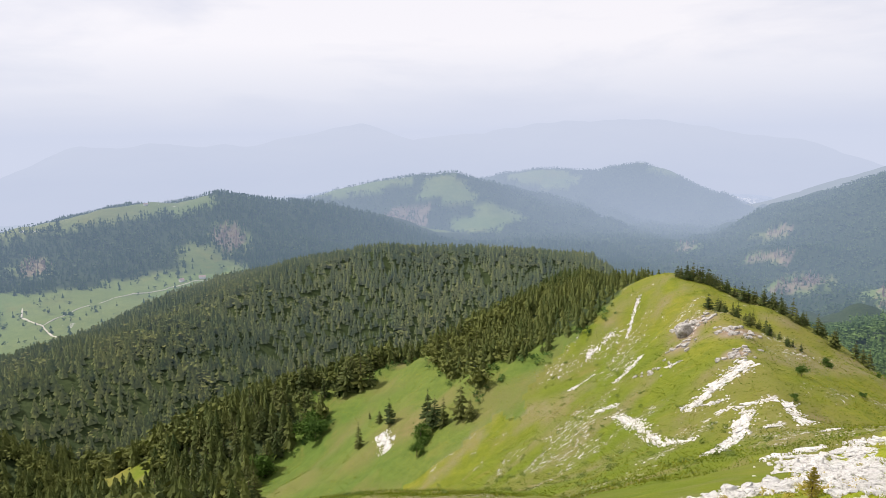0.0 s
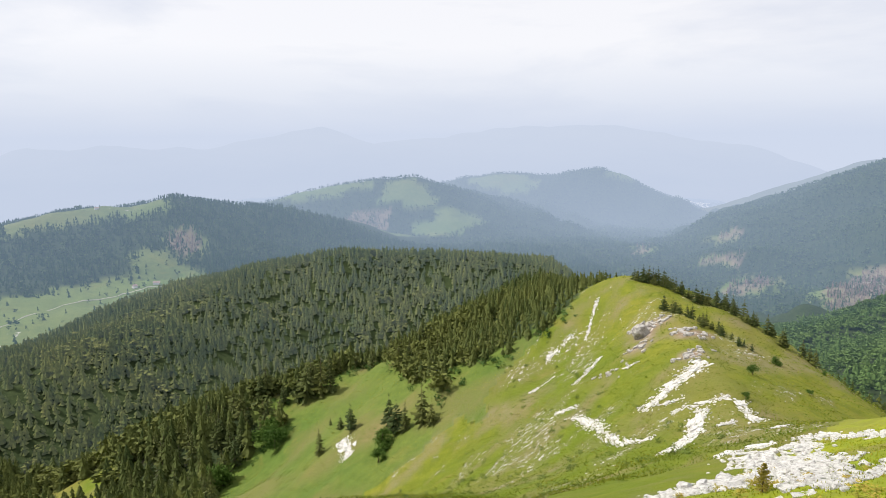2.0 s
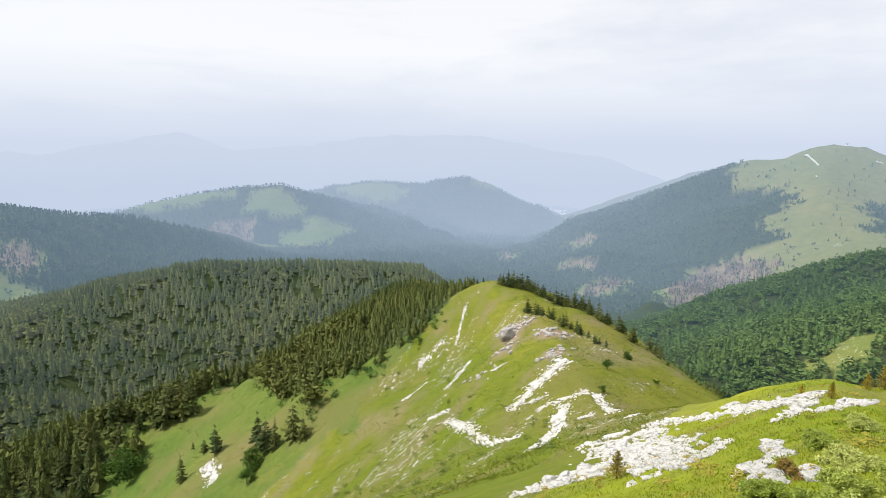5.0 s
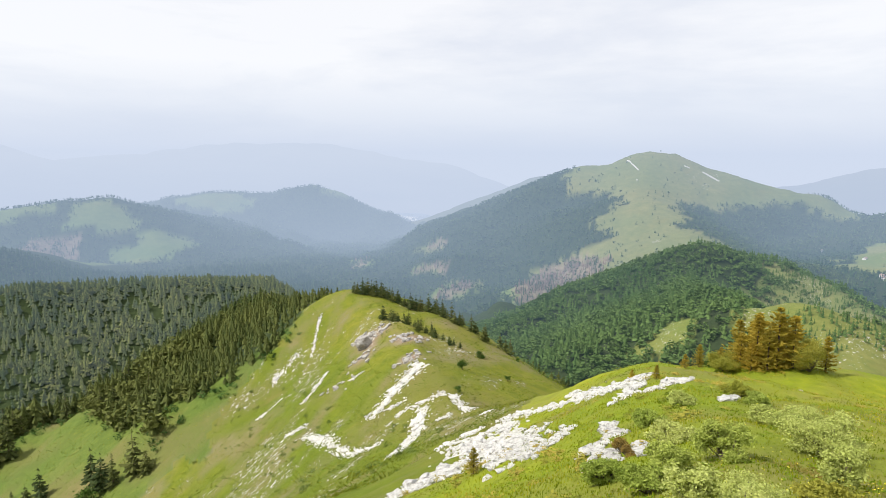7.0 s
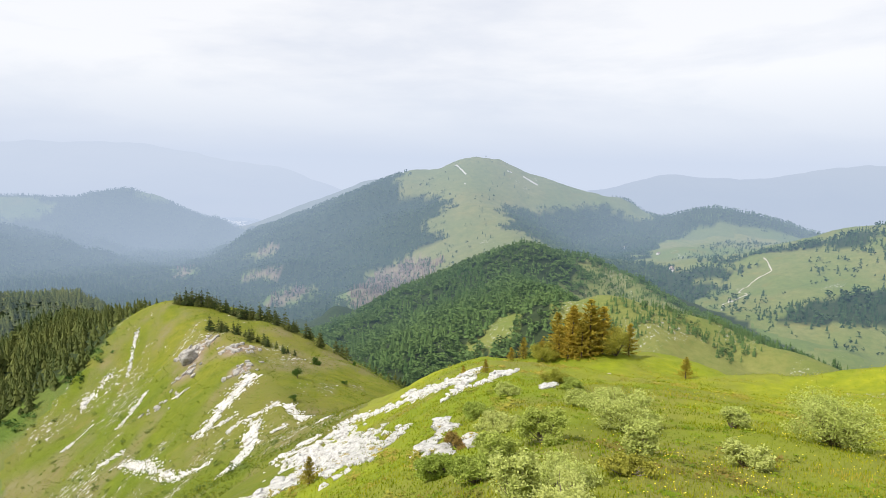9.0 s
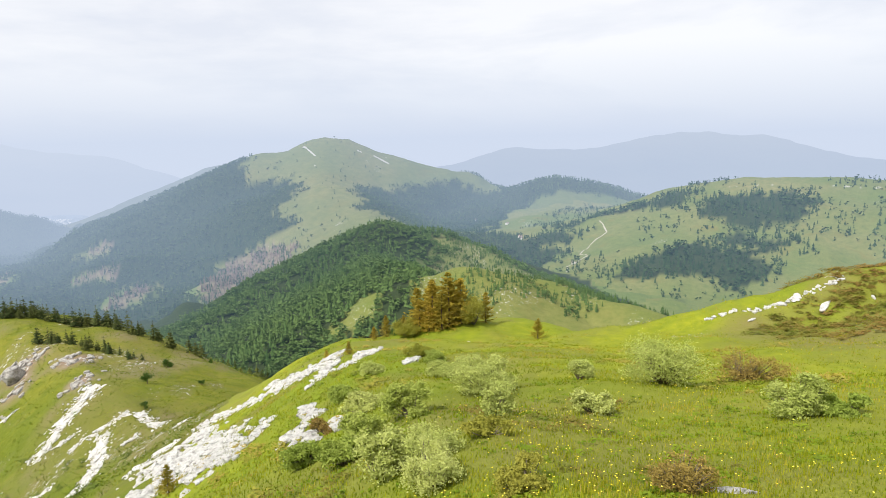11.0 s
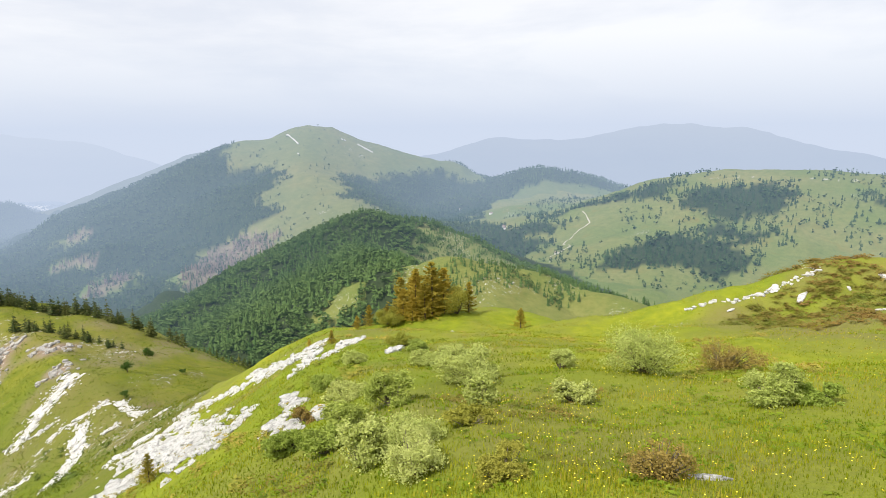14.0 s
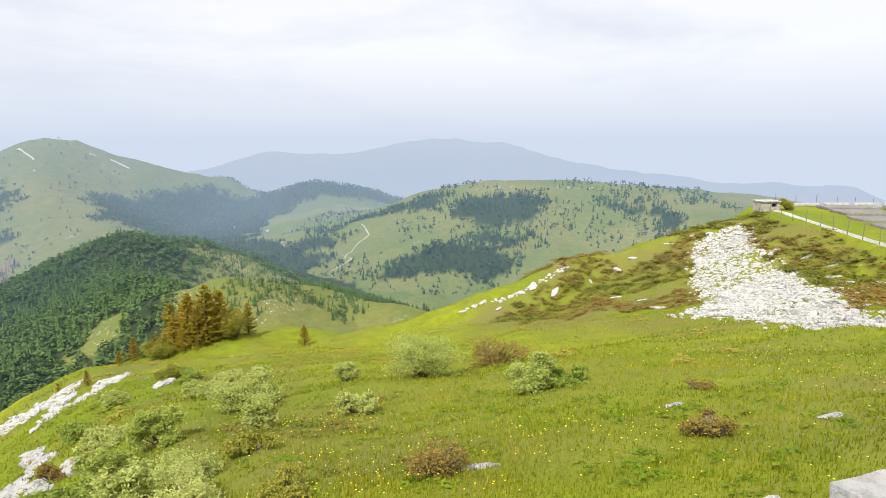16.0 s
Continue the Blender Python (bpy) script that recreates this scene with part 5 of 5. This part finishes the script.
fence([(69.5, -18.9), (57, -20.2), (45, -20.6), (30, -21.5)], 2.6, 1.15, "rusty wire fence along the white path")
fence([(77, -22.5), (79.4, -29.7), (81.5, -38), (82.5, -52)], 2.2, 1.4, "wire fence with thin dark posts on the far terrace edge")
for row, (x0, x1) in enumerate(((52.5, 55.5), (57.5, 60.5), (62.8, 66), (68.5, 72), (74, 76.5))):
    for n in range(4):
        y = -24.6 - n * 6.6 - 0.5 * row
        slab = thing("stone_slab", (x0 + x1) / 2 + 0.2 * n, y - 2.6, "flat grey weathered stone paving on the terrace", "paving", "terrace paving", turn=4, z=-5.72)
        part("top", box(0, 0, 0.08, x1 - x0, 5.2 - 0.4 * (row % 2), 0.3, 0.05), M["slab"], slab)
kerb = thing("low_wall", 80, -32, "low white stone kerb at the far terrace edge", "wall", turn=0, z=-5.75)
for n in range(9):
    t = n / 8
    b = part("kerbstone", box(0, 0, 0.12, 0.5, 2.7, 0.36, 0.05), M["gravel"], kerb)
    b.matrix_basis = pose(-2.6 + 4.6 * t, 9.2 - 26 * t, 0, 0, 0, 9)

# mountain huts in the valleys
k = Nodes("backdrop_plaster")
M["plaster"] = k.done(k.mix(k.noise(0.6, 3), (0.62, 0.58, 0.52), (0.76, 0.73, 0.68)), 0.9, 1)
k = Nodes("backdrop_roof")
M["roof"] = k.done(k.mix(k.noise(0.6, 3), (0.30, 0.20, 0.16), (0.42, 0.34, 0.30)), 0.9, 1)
for x, y, turn, long in ((1212, 586, 20, 12), (1240, 600, 60, 9), (1493, 762, 10, 14), (1620, 930, 40, 12), (1040, 400, 30, 9), (-470, 1190, 20, 12), (-500, 1165, 50, 8), (-760, 1600, 30, 10)):
    hut = thing("mountain_hut", x, y, "small pale mountain hut on the pasture", "house", "mountain huts", turn=turn)
    part("walls", box(0, 0, 1.5, long, 6.5, 4.2, 0.05), M["plaster"], hut)
    bm = bmesh.new()
    for sx in (-1, 1):
        for yy, zz in ((-3.8, 3.3), (0, 6.2), (3.8, 3.3), (0, 5.8)):
            bm.verts.new((sx * (long / 2 + 0.5), yy, zz))
    bm.verts.ensure_lookup_table()
    for a, b in ((0, 1), (1, 2), (2, 3), (3, 0)):
        bm.faces.new([bm.verts[i] for i in (a, b, b + 4, a + 4)])
    bm.faces.new([bm.verts[i] for i in (3, 2, 1, 0)])
    bm.faces.new([bm.verts[i] for i in (4, 5, 6, 7)])
    me = bpy.data.meshes.new("roof")
    bm.to_mesh(me)
    bm.free()
    part("roof", me, M["roof"], hut)

# the town in the far valley, too far to tell its houses apart
g = np.random.default_rng(77)
house = np.array([(sx, sy, z) for z in (0, 0.8) for sx, sy in ((-1, -1), (1, -1), (1, 1), (-1, 1))] + [(-1, 0, 1.2), (1, 0, 1.2)], float)
sides = np.array([(0, 1, 5), (0, 5, 4), (1, 2, 6), (1, 6, 5), (2, 3, 7), (2, 7, 6), (3, 0, 4), (3, 4, 7), (4, 5, 9), (4, 9, 8), (6, 7, 8), (6, 8, 9), (5, 6, 9), (7, 4, 8)])
x, y = (np.concatenate([g.normal(c[k], c[2], 60) for c in ((1480, 3150, 60), (1640, 3420, 90), (1900, 3650, 120), (2080, 3900, 130))]) for k in (0, 1))
size = g.uniform(5, 13, len(x))
co, tris, tone = planted([(house, sides)], x, y, land(x, y)[0] - 0.5, size, size, size)
tagged(part("backdrop_town", mesh_from("town", co, tris), M["plaster"]), "pale houses of a town in the hazy valley", "town", kind="stuff")

# ---- grass, flowers and tussocks ----
def blades(count, r0, r1, a0, a1, high, thick, per, seed, kinds):
    g = np.random.default_rng(seed)
    r, a = np.exp(g.uniform(math.log(r0), math.log(r1), count)), np.radians(g.uniform(a0, a1, count))
    x, y = r * np.sin(a), r * np.cos(a)
    z, kind = land(x, y)
    ok = np.isin(kind, kinds) & (strip_mask(x, y) < 0.5) & (crag_mask(x, y) < 0.45) & ~inside(x, y, SCREE) & ~wooded(x, y, kind)
    x, y, z, r = x[ok], y[ok], z[ok], r[ok]
    patch = fbm(x, y, 3.0, 3, 91) * 0.8 + 0.5 * fbm(x, y, 0.7, 2, 92)
    n = len(x) * per
    bx, by, bz = (np.repeat(v, per) for v in (x, y, z))
    lean = g.uniform(0, 6.28, n)
    h = np.repeat(high * np.clip(1 + 0.9 * patch, 0.25, 2.2) * 0.75, per) * g.uniform(0.5, 1.2, n)
    w = np.repeat(thick * (1 + r / 9), per) * g.uniform(0.7, 1.3, n)
    ox, oy = g.normal(0, 0.05 + 0.004 * np.repeat(r, per)), g.normal(0, 0.05 + 0.004 * np.repeat(r, per))
    bx, by = bx + ox, by + oy
    side = lean + 1.57
    out = h * g.uniform(0.2, 0.8, n)
    co = np.stack([np.stack([bx + w * np.cos(side), by + w * np.sin(side), bz - 0.05], -1), np.stack([bx - w * np.cos(side), by - w * np.sin(side), bz - 0.05], -1),
                   np.stack([bx + out * np.cos(lean), by + out * np.sin(lean), bz + h], -1)], 1).reshape(-1, 3)
    tone = np.clip(np.repeat(0.40 + 0.36 * patch + 0.22 * fbm(x, y, 9.0, 3, 93), per) + g.normal(0, 0.20, n), 0, 1)
    return co, np.arange(3 * n).reshape(-1, 3), np.repeat(tone, 3)


me = mesh_from("grass", *blades(90000, 3.0, 60, 12, 122, 0.038, 0.0055, 4, 21, (0, 11)))
tagged(part("meadow_grass", me, M["blade"]), "bright green meadow grass", "grass", kind="stuff")
me = mesh_from("short_grass", *blades(7000, 0.7, 3.0, 0, 360, 0.055, 0.004, 5, 23, (0, 1, 11)))
tagged(part("summit_grass", me, M["blade"]), "short trodden grass on the summit", "grass", kind="stuff")
me = mesh_from("tussock", *blades(46000, 55, 260, -24, 45, 0.12, 0.010, 3, 22, (1, 2)))
tagged(part("knoll_grass", me, M["knoll_blade"]), "rough tussocky grass on the knoll", "grass", kind="stuff")

g = np.random.default_rng(31)
r, a = np.exp(g.uniform(math.log(4.5), math.log(42), 9000)), np.radians(g.uniform(48, 120, 9000))
x, y = r * np.sin(a), r * np.cos(a)
z, kind = land(x, y)
ok = (kind == 0) & (0.6 * fbm(x, y, 4, 3, 95) + g.normal(0, 0.4, 9000) > 0.62)
x, y, z, r = x[ok], y[ok], z[ok], r[ok]
disc = np.array([(0, 0, 0.25)] + [(math.cos(k * 1.0472), math.sin(k * 1.0472), 0) for k in range(6)])
ring = np.array([(0, 1 + k, 1 + (k + 1) % 6) for k in range(6)])
co, tris, tone = planted([(disc, ring)], x, y, z + 0.07 + g.uniform(0, 0.06, len(x)), np.full(len(x), 0.03), 0.007 + 0.00048 * r, g.random(len(x)))
tagged(part("dandelion_flowers", mesh_from("flowers", co, tris, tone), M["petal"]), "small yellow dandelion flowers over the meadow", "flower", kind="stuff")

# low juniper and heather cushions on the steep turf
def cushions(name, x, y, low, high, wide, material, label, tips=14, leaves=5, leaf=0.12):
    z = land(x, y)[0]
    h = rng.uniform(low, high, len(x))
    shapes = [leaf_crown(tips, leaves, 700 + s, leaf, 0.5, 0.1, 0.11)[:2] for s in range(4)]
    co, tris, tone = planted(shapes, x, y, z - 0.06, h, h * wide, np.clip(0.5 + 0.5 * fbm(x, y, 7, 2, 99) + rng.normal(0, 0.2, len(x)), 0, 1))
    tagged(part(name, mesh_from(name, co, tris, tone), material), label, "shrub", kind="stuff")


x, y = sow(-20, 40, 60, 185, 22, (1,), lambda x, y, k: ~wooded(x, y, k) & (fbm(x, y, 26, 3, 97) > 0.0))
cushions("dwarf_juniper", x, y, 0.3, 0.8, 1.7, M["juniper"], "low dark green juniper cushions on the steep slope")
x, y = sow(-60, 64, 150, 272, 9, (1, 2), lambda x, y, k: ~wooded(x, y, k) & (wooded(x - 6, y + 6, k) | wooded(x, y + 7, k)))
cushions("hazel_bushes", x, y, 0.9, 2.2, 1.1, M["broad"], "fresh green bushes along the edge of the forest")
x, y = sow(24, 70, -24, 22, 0.42, (0,), lambda x, y, k: (fbm(x, y, 7, 3, 98) > -0.16 - 0.25 * (y < -11)) & ~inside(x, y, SCREE) & ((x + 0.2 * y > 42) | (y < -10)) & (y < 3 + 5 * fbm(x, y, 4, 2, 102)))
cushions("heather_cushions", x, y, 0.14, 0.36, 3.2, M["heather"], "brown and green heather cushions on the rise")
x, y = sow(7, 40, -6, 34, 2.3, (0,), lambda x, y, k: (fbm(x, y, 5, 3, 101) > 0.12) & (x + y > 13))
cushions("bilberry_cushions", x, y, 0.12, 0.26, 2.6, M["bilberry"], "low green and rust bilberry patches in the meadow", 18, 7, 0.10)
x, y = sow(3.5, 14, -6, 11, 0.10, (0,), lambda x, y, k: (fbm(x, y, 2.4, 3, 104) > 0.36) & (y > 0.25 * x - 1))
cushions("rusty_bilberry", x, y, 0.07, 0.15, 2.4, M["heather"], "rust-red and green bilberry carpet between the grass", 12, 4, 0.13)
x, y = sow(3.5, 30, -14, 22, 0.085, (0,), lambda x, y, k: (fbm(x, y, 1.6, 3, 103) > 0.02) & (x + 0.6 * y > 4) & (rng.random(len(x)) < 14 / (x + 0.5 * np.abs(y) + 3)))
cushions("meadow_herbs", x, y, 0.06, 0.13, 2.2, M["herb"], "low leafy green herbs growing among the grass", 6, 3, 0.20)
